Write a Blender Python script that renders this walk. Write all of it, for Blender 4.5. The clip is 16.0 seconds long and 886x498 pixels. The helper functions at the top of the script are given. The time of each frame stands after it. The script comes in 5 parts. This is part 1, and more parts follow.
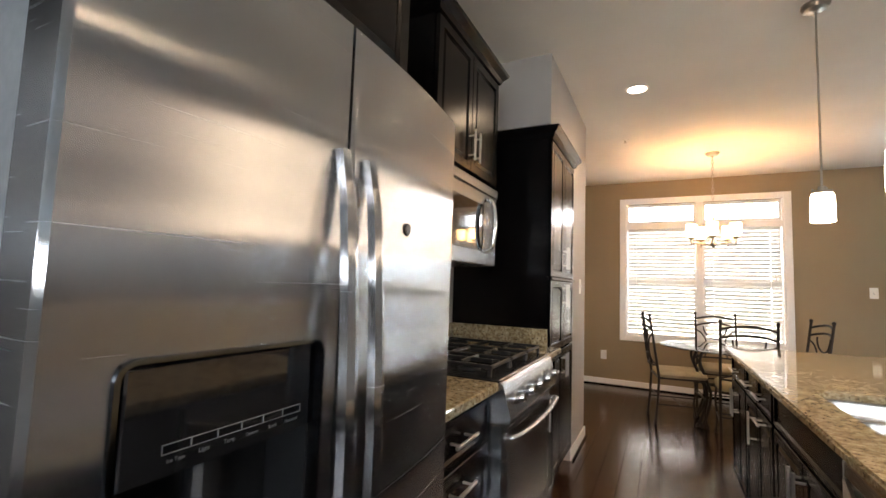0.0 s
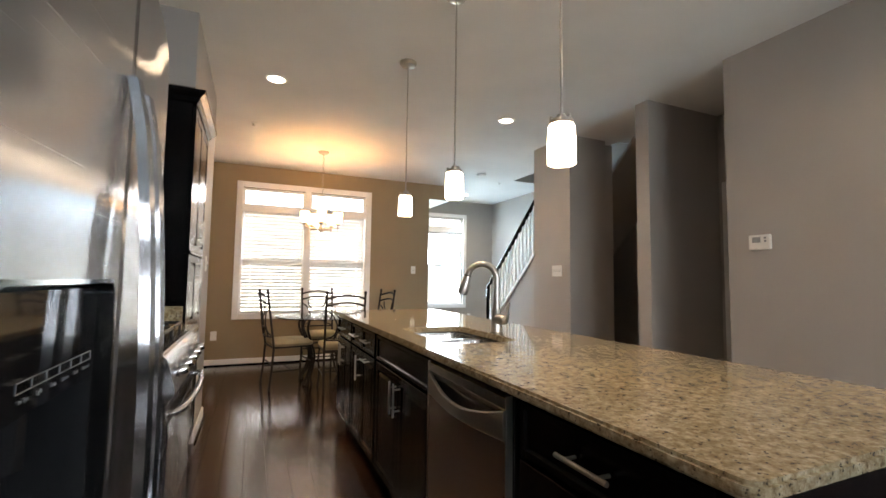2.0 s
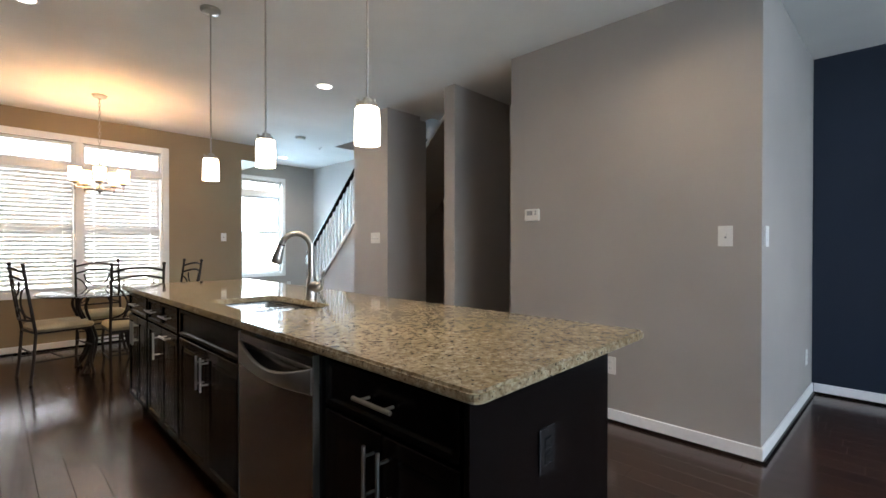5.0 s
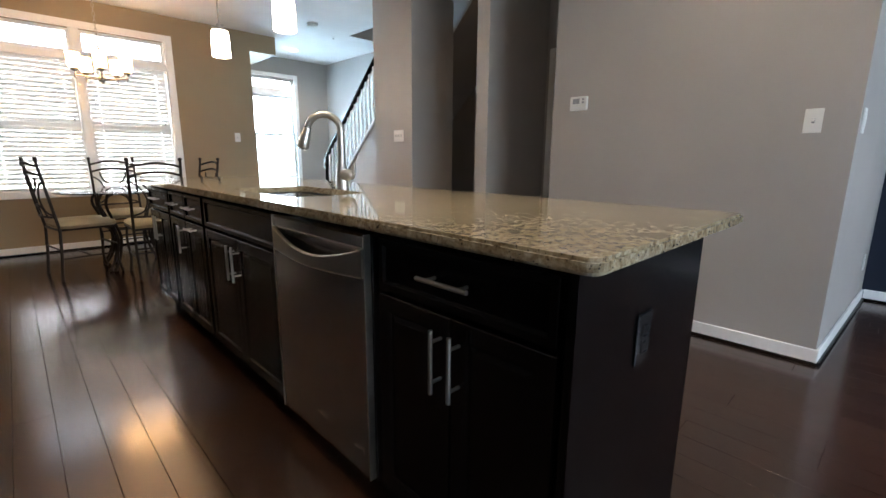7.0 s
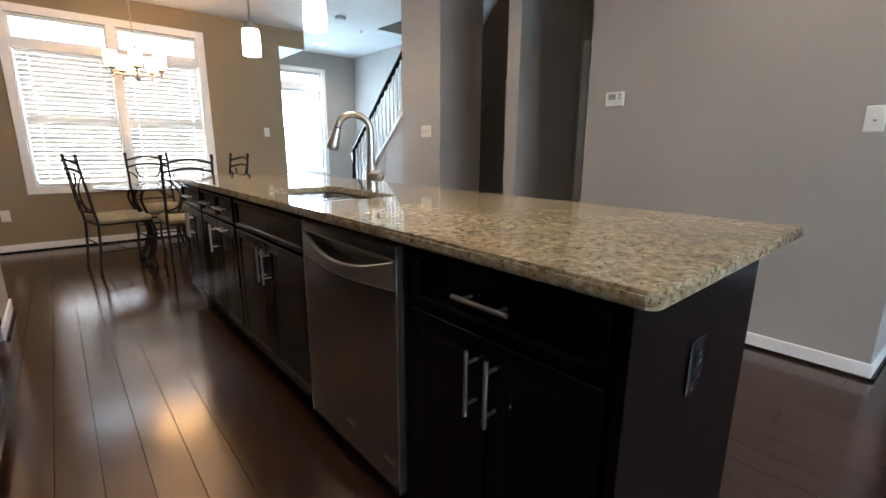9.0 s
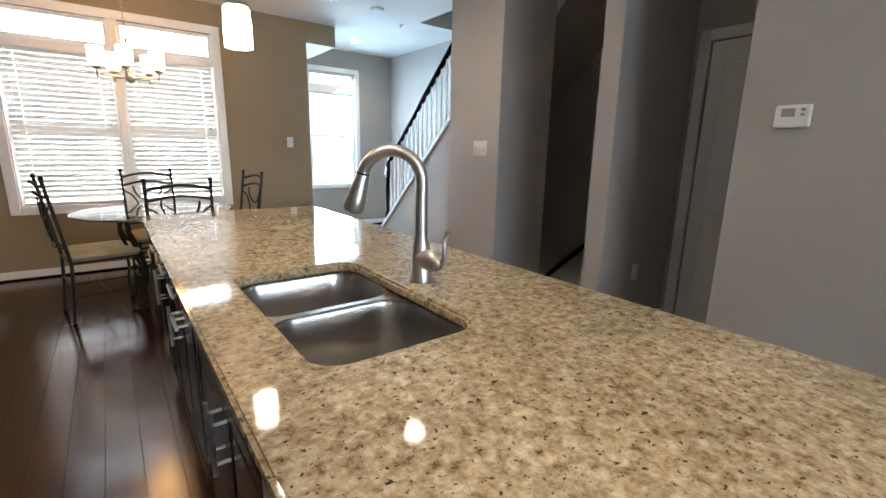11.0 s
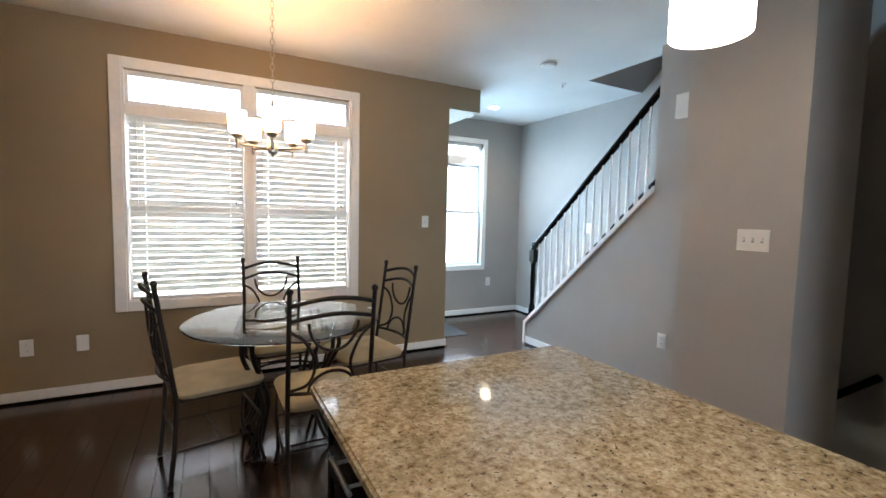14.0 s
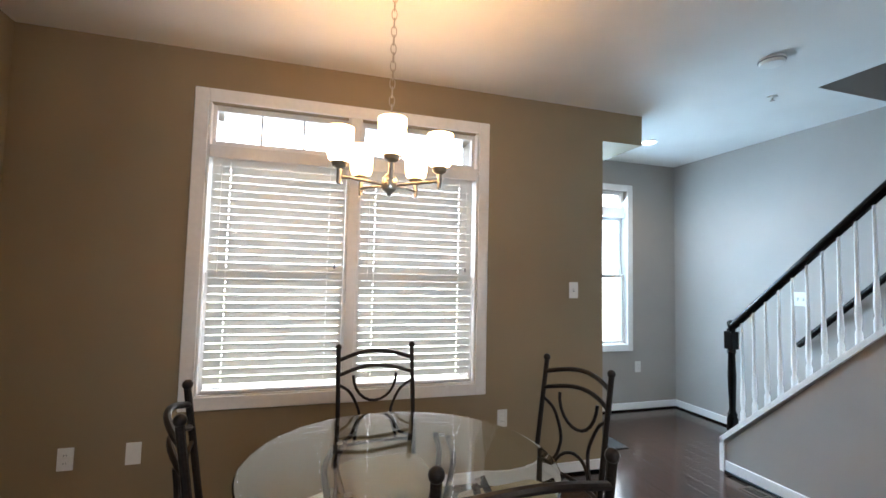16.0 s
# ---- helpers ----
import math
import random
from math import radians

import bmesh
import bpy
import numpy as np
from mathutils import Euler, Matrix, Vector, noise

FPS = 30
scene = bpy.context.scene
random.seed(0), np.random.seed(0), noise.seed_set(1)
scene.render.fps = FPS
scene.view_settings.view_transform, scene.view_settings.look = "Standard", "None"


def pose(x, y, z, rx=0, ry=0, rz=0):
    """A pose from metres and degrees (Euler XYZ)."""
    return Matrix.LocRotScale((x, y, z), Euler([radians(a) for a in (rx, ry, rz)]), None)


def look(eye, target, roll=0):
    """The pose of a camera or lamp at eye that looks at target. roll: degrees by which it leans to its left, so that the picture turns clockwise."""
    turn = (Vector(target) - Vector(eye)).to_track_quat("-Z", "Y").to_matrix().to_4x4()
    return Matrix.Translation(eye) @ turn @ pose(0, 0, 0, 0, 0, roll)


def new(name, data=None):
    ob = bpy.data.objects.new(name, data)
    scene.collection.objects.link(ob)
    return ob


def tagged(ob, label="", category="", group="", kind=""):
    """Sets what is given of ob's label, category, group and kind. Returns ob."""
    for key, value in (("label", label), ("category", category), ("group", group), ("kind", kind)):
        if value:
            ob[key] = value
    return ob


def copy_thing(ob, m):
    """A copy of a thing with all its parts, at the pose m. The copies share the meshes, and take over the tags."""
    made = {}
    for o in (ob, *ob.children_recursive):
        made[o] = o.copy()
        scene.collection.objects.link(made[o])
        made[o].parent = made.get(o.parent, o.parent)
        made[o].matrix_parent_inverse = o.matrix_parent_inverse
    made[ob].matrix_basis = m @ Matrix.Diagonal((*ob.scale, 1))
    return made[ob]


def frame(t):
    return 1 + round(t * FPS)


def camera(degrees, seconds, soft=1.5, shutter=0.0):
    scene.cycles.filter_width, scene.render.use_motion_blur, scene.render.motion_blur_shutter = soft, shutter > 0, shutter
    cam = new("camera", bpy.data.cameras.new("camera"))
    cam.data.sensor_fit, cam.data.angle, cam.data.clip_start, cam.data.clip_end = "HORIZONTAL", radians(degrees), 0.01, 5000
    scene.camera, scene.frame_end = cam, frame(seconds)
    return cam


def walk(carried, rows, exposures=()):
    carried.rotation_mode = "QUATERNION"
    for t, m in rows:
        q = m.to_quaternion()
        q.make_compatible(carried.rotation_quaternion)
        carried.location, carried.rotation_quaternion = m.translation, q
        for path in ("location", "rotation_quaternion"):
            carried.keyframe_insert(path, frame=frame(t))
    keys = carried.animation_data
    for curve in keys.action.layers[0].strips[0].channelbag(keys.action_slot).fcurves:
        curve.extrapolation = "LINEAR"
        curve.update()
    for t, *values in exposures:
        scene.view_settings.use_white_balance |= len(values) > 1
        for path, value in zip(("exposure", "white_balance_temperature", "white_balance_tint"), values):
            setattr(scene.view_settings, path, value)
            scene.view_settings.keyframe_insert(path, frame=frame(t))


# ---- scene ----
cam = camera(90.5, 16.0)
PATH = [
    (0, (0.596, 0.888, 1.263), (-0.293, 2.672, 1.426), 2.0),
    (0.5, (0.552, 0.822, 1.232), (0.133, 2.771, 1.397), 1.8),
    (1, (0.501, 0.727, 1.231), (0.472, 2.72, 1.4), 1.5),
    (1.5, (0.416, 0.706, 1.208), (0.814, 2.659, 1.375), 1.2),
    (2, (0.337, 0.686, 1.189), (1.128, 2.518, 1.328), 0.8),
    (2.5, (0.279, 0.565, 1.213), (1.335, 2.261, 1.304), 0.3),
    (3, (0.273, 0.479, 1.209), (1.542, 2.024, 1.264), 0.4),
    (3.5, (0.261, 0.47, 1.209), (1.662, 1.897, 1.243), 0.3),
    (4, (0.261, 0.472, 1.210), (1.715, 1.846, 1.221), 0.2),
    (4.2, (0.269, 0.453, 1.219), (1.718, 1.832, 1.222), 0.1),
    (6.3, (0.329, 0.73, 1.141), (1.748, 2.137, 1.066), 0.7),
    (6.5, (0.333, 0.746, 1.125), (1.742, 2.155, 0.953), 0.6),
    (7, (0.34, 0.775, 1.07), (1.706, 2.179, 0.665), 0.4),
    (7.5, (0.334, 0.794, 1.046), (1.664, 2.202, 0.548), 0.4),
    (8, (0.338, 0.808, 1.068), (1.651, 2.238, 0.587), 0.3),
    (8.5, (0.345, 0.831, 1.066), (1.642, 2.282, 0.602), 0.3),
    (9, (0.358, 0.838, 1.114), (1.639, 2.309, 0.672), 0.4),
    (9.2, (0.378, 0.852, 1.154), (1.657, 2.329, 0.73), 0.5),
    (11.3, (0.921, 1.897, 1.28), (2.086, 3.459, 0.829), 1.2),
    (11.5, (0.941, 1.982, 1.273), (2.107, 3.538, 0.802), 1.3),
    (12, (0.958, 2.208, 1.268), (2.148, 3.77, 0.75), 1.1),
    (12.5, (0.914, 2.399, 1.282), (1.983, 4.004, 0.755), 1.7),
    (13, (0.796, 2.641, 1.286), (1.844, 4.278, 0.816), 1.7),
    (13.5, (0.742, 2.956, 1.355), (1.781, 4.626, 0.993), 1.3),
    (14, (0.728, 3.247, 1.392), (1.668, 5.007, 1.244), 1.3),
    (14.5, (0.656, 3.58, 1.42), (1.198, 5.505, 1.426), 1.0),
    (15, (0.703, 3.899, 1.424), (1.021, 5.873, 1.486), 1.2),
    (15.5, (0.726, 4.211, 1.454), (1.051, 6.183, 1.525), 1.4),
    (16, (0.795, 4.429, 1.42), (1.366, 6.342, 1.542), 1.3),
]
EXPOSURES = [(0.0, 0.50, 7650, 18), (1.5, 0.26, 7650, 18), (4.0, 0.20, 6800, 15), (9.0, 0.43, 6500, 14), (12.5, 0.20, 6450, 13), (14.0, 0.10, 6400, 13), (16.0, -0.16, 6450, 14)]
walk(cam, [(t, look(eye, target, roll)) for t, eye, target, roll in PATH], EXPOSURES)

# ---- world, sun, lights ----
world = bpy.data.worlds.new("world")
scene.world = world
world.use_nodes = True
wnt = world.node_tree
sky = wnt.nodes.new("ShaderNodeTexSky")
sky.sky_type, sky.sun_disc, sky.sun_elevation, sky.sun_rotation = "NISHITA", False, radians(42), radians(20)
wnt.links.new(sky.outputs[0], wnt.nodes["Background"].inputs[0])
wnt.nodes["Background"].inputs[1].default_value = 0.15


def lamp(name, kind, m, power, color, **more):
    d = bpy.data.lights.new(name, kind)
    d.energy, d.color = power, color
    for k, v in more.items():
        if k == "size":
            d.size = v
        elif k == "size_y":
            d.shape, d.size_y = "RECTANGLE", v
        elif k == "radius":
            d.shadow_soft_size = v
        elif k == "angle":
            d.angle = v
        elif k == "spot":
            d.spot_size, d.spot_blend = v, 0.8
    ob = new(name, d)
    ob.matrix_world = m
    return ob


lamp("sun", "SUN", look((0, 20, 20), (0, 0, 2)), 1.0, (1.0, 0.96, 0.9), angle=radians(12))
DAY = (0.66, 0.82, 1.0)
lamp("window_light_dining", "AREA", look((1.03, 7.56, 1.6), (1.03, 5, 1.3)), 36, DAY, size=1.6, size_y=1.7)
lamp("window_light_foyer", "AREA", look((3.374, 8.71, 1.6), (4.2, 6.4, 0.2)), 128, (0.44, 0.75, 1.0), size=1.45, size_y=1.7)
lamp("window_light_living", "AREA", look((2.3, -3.44, 1.75), (2.3, 0, 1.4)), 92, (0.50, 0.75, 1.0), size=4.2, size_y=1.0)

# ---- materials ----


def mat(name):
    m = bpy.data.materials.new(name)
    m.use_nodes = True
    nt = m.node_tree
    return m, nt, nt.nodes["Principled BSDF"]


def node(nt, kind, **ins):
    n = nt.nodes.new(kind)
    for k, v in ins.items():
        n.inputs[k.replace("_", " ")].default_value = v
    return n


def coords(nt, scale=(1, 1, 1)):
    g = nt.nodes.new("ShaderNodeNewGeometry")
    mp = nt.nodes.new("ShaderNodeMapping")
    mp.inputs["Scale"].default_value = scale
    nt.links.new(g.outputs["Position"], mp.inputs["Vector"])
    return mp.outputs[0]


def ramp(nt, fac, stops):
    r = nt.nodes.new("ShaderNodeValToRGB")
    e = r.color_ramp.elements
    while len(e) < len(stops):
        e.new(0.5)
    for i, (p, c) in enumerate(stops):
        e[i].position, e[i].color = p, (*c, 1)
    nt.links.new(fac, r.inputs[0])
    return r.outputs[0]


def mix(nt, fac, a, b, mode="MIX"):
    m = nt.nodes.new("ShaderNodeMix")
    m.data_type, m.blend_type = "RGBA", mode
    for sock, v in ((m.inputs[0], fac), (m.inputs[6], a), (m.inputs[7], b)):
        if hasattr(v, "is_linked"):
            nt.links.new(v, sock)
        else:
            sock.default_value = v if isinstance(v, (int, float)) else (*v, 1)
    return m.outputs[2]


def bump(nt, b, height, strength, dist=0.01):
    n = nt.nodes.new("ShaderNodeBump")
    n.inputs["Strength"].default_value, n.inputs["Distance"].default_value = strength, dist
    nt.links.new(height, n.inputs["Height"])
    nt.links.new(n.outputs[0], b.inputs["Normal"])


def painted(name, color, rough=0.6, grain=220, strength=0.12, var=0.06):
    """Rolled wall paint: fine stipple and faint large blotches."""
    m, nt, b = mat(name)
    v = coords(nt)
    n1 = node(nt, "ShaderNodeTexNoise", Scale=1.3, Detail=3.0)
    n2 = node(nt, "ShaderNodeTexNoise", Scale=float(grain), Detail=2.0)
    nt.links.new(v, n1.inputs[0]), nt.links.new(v, n2.inputs[0])
    lo = tuple(c * (1 - var) for c in color)
    hi = tuple(min(1, c * (1 + var)) for c in color)
    nt.links.new(ramp(nt, n1.outputs[0], [(0.3, lo), (0.7, hi)]), b.inputs["Base Color"])
    b.inputs["Roughness"].default_value = rough
    bump(nt, b, n2.outputs[0], strength, 0.002)
    return m


def plain(name, color, rough=0.4, metal=0.0, grain=60.0, var=0.12, relief=0.03):
    m, nt, b = mat(name)
    v = coords(nt)
    n = node(nt, "ShaderNodeTexNoise", Scale=grain, Detail=4.0)
    nt.links.new(v, n.inputs[0])
    nt.links.new(ramp(nt, n.outputs[0], [(0.3, tuple(c * (1 - var) for c in color)), (0.7, tuple(min(1, c * (1 + var)) for c in color))]), b.inputs["Base Color"])
    rr = nt.nodes.new("ShaderNodeMapRange")
    rr.inputs[3].default_value, rr.inputs[4].default_value = rough * 0.85, min(1, rough * 1.15)
    nt.links.new(n.outputs[0], rr.inputs[0]), nt.links.new(rr.outputs[0], b.inputs["Roughness"])
    b.inputs["Metallic"].default_value = metal
    bump(nt, b, n.outputs[0], relief, 0.002)
    return m


def brushed(name, color, scale, rough=0.28, aniso=0.0, fine=1.0, wave=8.0, amount=0.14, turn=0.0):
    """Brushed steel: long fine streaks, a slow waviness of the sheet."""
    m, nt, b = mat(name)
    n = node(nt, "ShaderNodeTexNoise", Scale=1.0, Detail=3.0)
    nt.links.new(coords(nt, scale), n.inputs[0])
    w = node(nt, "ShaderNodeTexWave", Scale=1.0, Distortion=1.2, Detail=1.0, Detail_Scale=0.5)
    w.bands_direction = "Z"
    nt.links.new(coords(nt, (0.5, 0.7, 1.6)), w.inputs[0])
    nt.links.new(ramp(nt, n.outputs[0], [(0.3, tuple(c * 0.94 for c in color)), (0.7, color)]), b.inputs["Base Color"])
    rr = nt.nodes.new("ShaderNodeMapRange")
    rr.inputs[3].default_value, rr.inputs[4].default_value = rough * 0.85, rough * 1.2
    nt.links.new(n.outputs[0], rr.inputs[0]), nt.links.new(rr.outputs[0], b.inputs["Roughness"])
    b.inputs["Metallic"].default_value = 1.0
    b.inputs["Anisotropic"].default_value = aniso
    b.inputs["Anisotropic Rotation"].default_value = turn
    if aniso:
        tg = nt.nodes.new("ShaderNodeTangent")
        tg.direction_type, tg.axis = "RADIAL", "Z"
        nt.links.new(tg.outputs[0], b.inputs["Tangent"])
    add = nt.nodes.new("ShaderNodeMath")
    add.operation = "MULTIPLY_ADD"
    add.inputs[1].default_value = wave
    fi = nt.nodes.new("ShaderNodeMath")
    fi.operation, fi.inputs[1].default_value = "MULTIPLY", fine
    nt.links.new(n.outputs[0], fi.inputs[0])
    nt.links.new(w.outputs["Fac"], add.inputs[0]), nt.links.new(fi.outputs[0], add.inputs[2])
    bump(nt, b, add.outputs[0], amount, 0.002)
    return m


def glow(name, color, strength):
    m, nt, b = mat(name)
    b.inputs["Base Color"].default_value = (0.9, 0.88, 0.84, 1)
    b.inputs["Emission Color"].default_value = (*color, 1)
    b.inputs["Emission Strength"].default_value = strength
    b.inputs["Roughness"].default_value = 0.35
    return m


def wood_floor():
    m, nt, b = mat("dark_stained_hardwood")
    oi = nt.nodes.new("ShaderNodeObjectInfo")
    geo = nt.nodes.new("ShaderNodeNewGeometry")
    sm = nt.nodes.new("ShaderNodeMath")
    sm.operation = "ADD"
    nt.links.new(oi.outputs["Random"], sm.inputs[0]), nt.links.new(geo.outputs["Random Per Island"], sm.inputs[1])
    fr = nt.nodes.new("ShaderNodeMath")
    fr.operation = "FRACT"
    nt.links.new(sm.outputs[0], fr.inputs[0])
    cb = nt.nodes.new("ShaderNodeCombineXYZ")
    ml = nt.nodes.new("ShaderNodeMath")
    ml.operation, ml.inputs[1].default_value = "MULTIPLY", 37.0
    nt.links.new(fr.outputs[0], ml.inputs[0]), nt.links.new(ml.outputs[0], cb.inputs[2])
    va = nt.nodes.new("ShaderNodeVectorMath")
    nt.links.new(coords(nt, (26, 1.1, 26)), va.inputs[0]), nt.links.new(cb.outputs[0], va.inputs[1])
    g = node(nt, "ShaderNodeTexNoise", Scale=1.0, Detail=3.0, Distortion=0.3)
    nt.links.new(va.outputs[0], g.inputs[0])
    tone = ramp(nt, fr.outputs[0], [(0.0, (0.029, 0.0124, 0.0072)), (0.5, (0.040, 0.0168, 0.0096)), (1.0, (0.054, 0.023, 0.013))])
    grain = ramp(nt, g.outputs[0], [(0.3, (0.82, 0.82, 0.82)), (0.7, (1.06, 1.06, 1.06))])
    nt.links.new(mix(nt, 1.0, tone, grain, "MULTIPLY"), b.inputs["Base Color"])
    s = node(nt, "ShaderNodeTexNoise", Scale=3.0, Detail=3.0)
    nt.links.new(coords(nt), s.inputs[0])
    rr = nt.nodes.new("ShaderNodeMapRange")
    rr.inputs[3].default_value, rr.inputs[4].default_value = 0.13, 0.22
    nt.links.new(s.outputs[0], rr.inputs[0]), nt.links.new(rr.outputs[0], b.inputs["Roughness"])
    b.inputs["Specular IOR Level"].default_value = 1.0
    bump(nt, b, g.outputs[0], 0.006, 0.001)
    return m


def granite():
    m, nt, b = mat("speckled_beige_granite")
    v = coords(nt)
    n1 = node(nt, "ShaderNodeTexNoise", Scale=55.0, Detail=4.0, Roughness=0.65)
    n2 = node(nt, "ShaderNodeTexNoise", Scale=85.0, Detail=3.0, Roughness=0.6)
    n3 = node(nt, "ShaderNodeTexNoise", Scale=6.0, Detail=2.0)
    vo = node(nt, "ShaderNodeTexVoronoi", Scale=120.0)
    for n in (n1, n2, n3, vo):
        nt.links.new(v, n.inputs[0])
    base = ramp(nt, n1.outputs[0], [(0.30, (0.135, 0.09, 0.05)), (0.41, (0.285, 0.22, 0.137)), (0.53, (0.385, 0.325, 0.228)), (0.70, (0.54, 0.49, 0.385))])
    cells = ramp(nt, vo.outputs["Color"], [(0.1, (0.80, 0.78, 0.73)), (0.9, (1.05, 1.03, 0.99))])
    base = mix(nt, 1.0, base, cells, "MULTIPLY")
    dark = ramp(nt, n2.outputs[0], [(0.34, (1, 1, 1)), (0.39, (0, 0, 0))])
    base = mix(nt, dark, base, (0.045, 0.035, 0.028))
    tint = ramp(nt, n3.outputs[0], [(0.35, (0.86, 0.84, 0.80)), (0.65, (1.05, 1.03, 1.0))])
    nt.links.new(mix(nt, 1.0, base, tint, "MULTIPLY"), b.inputs["Base Color"])
    b.inputs["Roughness"].default_value = 0.06
    bump(nt, b, n1.outputs[0], 0.004, 0.001)
    return m


def espresso(name, axis):
    m, nt, b = mat(name)
    sc = [26.0, 26.0, 26.0]
    sc["xyz".index(axis)] = 1.6
    g = node(nt, "ShaderNodeTexNoise", Scale=1.0, Detail=5.0, Distortion=0.8)
    nt.links.new(coords(nt, sc), g.inputs[0])
    nt.links.new(ramp(nt, g.outputs[0], [(0.3, (0.0022, 0.0017, 0.0017)), (0.7, (0.0052, 0.0038, 0.0035))]), b.inputs["Base Color"])
    b.inputs["Roughness"].default_value = 0.24
    b.inputs["Specular IOR Level"].default_value = 0.16
    bump(nt, b, g.outputs[0], 0.02, 0.002)
    return m


def fabric():
    m, nt, b = mat("cream_upholstery")
    v = coords(nt)
    a = node(nt, "ShaderNodeTexNoise", Scale=420.0, Detail=2.0)
    c = node(nt, "ShaderNodeTexNoise", Scale=9.0, Detail=3.0)
    nt.links.new(v, a.inputs[0]), nt.links.new(v, c.inputs[0])
    nt.links.new(ramp(nt, c.outputs[0], [(0.3, (0.43, 0.35, 0.23)), (0.7, (0.52, 0.43, 0.29))]), b.inputs["Base Color"])
    b.inputs["Roughness"].default_value = 0.9
    bump(nt, b, a.outputs[0], 0.3, 0.002)
    return m


def clear_glass(name, tint=(1, 1, 1), rough=0.0):
    m, nt, b = mat(name)
    b.inputs["Base Color"].default_value = (*tint, 1)
    b.inputs["Transmission Weight"].default_value = 1.0
    b.inputs["Roughness"].default_value = rough
    b.inputs["IOR"].default_value = 1.45
    return m


def slat_material():
    m, nt, b = mat("white_faux_wood_slat")
    b.inputs["Base Color"].default_value = (0.78, 0.77, 0.74, 1)
    b.inputs["Roughness"].default_value = 0.45
    tr = nt.nodes.new("ShaderNodeBsdfTranslucent")
    tr.inputs[0].default_value = (0.85, 0.83, 0.78, 1)
    mx = nt.nodes.new("ShaderNodeMixShader")
    mx.inputs[0].default_value = 0.22
    out = nt.nodes["Material Output"]
    nt.links.new(b.outputs[0], mx.inputs[1]), nt.links.new(tr.outputs[0], mx.inputs[2]), nt.links.new(mx.outputs[0], out.inputs[0])
    n = node(nt, "ShaderNodeTexNoise", Scale=90.0, Detail=2.0)
    nt.links.new(coords(nt, (0.1, 1, 1)), n.inputs[0])
    bump(nt, b, n.outputs[0], 0.05, 0.001)
    return m


def outdoors():
    """Bright overcast sky over soft far greenery."""
    m, nt, b = mat("bright_outdoors")
    nt.nodes.remove(b)
    g = nt.nodes.new("ShaderNodeNewGeometry")
    sp = nt.nodes.new("ShaderNodeSeparateXYZ")
    nt.links.new(g.outputs["Position"], sp.inputs[0])
    n = node(nt, "ShaderNodeTexNoise", Scale=0.35, Detail=5.0)
    nt.links.new(g.outputs["Position"], n.inputs[0])
    ad = nt.nodes.new("ShaderNodeMath")
    ad.operation, ad.inputs[1].default_value = "MULTIPLY_ADD", 8.0
    nt.links.new(n.outputs[0], ad.inputs[0]), nt.links.new(sp.outputs[2], ad.inputs[2])
    mr = nt.nodes.new("ShaderNodeMapRange")
    mr.inputs[1].default_value, mr.inputs[2].default_value = -4.0, 14.0
    nt.links.new(ad.outputs[0], mr.inputs[0])
    col = ramp(nt, mr.outputs[0], [(0.0, (0.50, 0.56, 0.46)), (0.35, (0.70, 0.78, 0.70)), (0.6, (0.82, 0.93, 1.0)), (1.0, (0.86, 0.94, 1.0))])
    em = nt.nodes.new("ShaderNodeEmission")
    em.inputs[1].default_value = 13.0
    nt.links.new(col, em.inputs[0])
    nt.links.new(em.outputs[0], nt.nodes["Material Output"].inputs[0])
    return m


GREIGE = painted("greige_wall_paint", (0.395, 0.362, 0.335))
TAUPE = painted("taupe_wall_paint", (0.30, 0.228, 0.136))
NAVY = painted("navy_wall_paint", (0.006, 0.013, 0.030), 0.5)
CEIL = painted("white_ceiling_paint", (0.78, 0.77, 0.75), 0.85, 160, 0.25)
TRIM = plain("white_trim_paint", (0.86, 0.85, 0.84), 0.35, 0, 30, 0.03, 0.02)
DOORP = plain("white_door_paint", (0.83, 0.82, 0.80), 0.4, 0, 30, 0.03, 0.02)
FLOOR = wood_floor()
SUB = plain("dark_joint_and_step", (0.012, 0.007, 0.005), 0.8)
GRAN = granite()
ESP = espresso("espresso_cabinet_wood", "z")
ESPH = espresso("espresso_cabinet_rail", "y")
STEEL_H = brushed("brushed_steel_across", (0.37, 0.375, 0.39), (6, 2, 420), 0.25, 0.95, 0.0, 14.0, 0.18)
STEEL_D = brushed("brushed_steel_dark", (0.40, 0.375, 0.36), (420, 420, 3), 0.24, 0.6, 0.02, 4.0, 0.14, 0.25)
SINKM = brushed("satin_sink_steel", (0.50, 0.485, 0.465), (160, 160, 3), 0.24, 0.0, 0.35, 1.5, 0.12)
NICKEL = plain("brushed_nickel", (0.46, 0.44, 0.405), 0.34, 1.0, 140, 0.05)
CHROME = plain("polished_chrome", (0.72, 0.72, 0.72), 0.12, 1.0, 60, 0.03, 0.0)
IRON = plain("bronze_painted_iron", (0.028, 0.021, 0.017), 0.42, 0.5, 160, 0.3, 0.1)
BLACK = plain("black_plastic", (0.012, 0.012, 0.013), 0.25)
BLKGL = plain("black_glass", (0.008, 0.008, 0.009), 0.05, 0, 20, 0.05, 0.0)
BLKGL.node_tree.nodes["Principled BSDF"].inputs["Specular IOR Level"].default_value = 1.0
CAST = plain("black_cast_iron", (0.014, 0.014, 0.014), 0.55, 0.2, 260, 0.25, 0.2)
CREAM = fabric()
PLATE = plain("white_plastic", (0.80, 0.79, 0.76), 0.35, 0, 40, 0.02, 0.0)
GREYP = plain("grey_plastic", (0.30, 0.31, 0.32), 0.4)
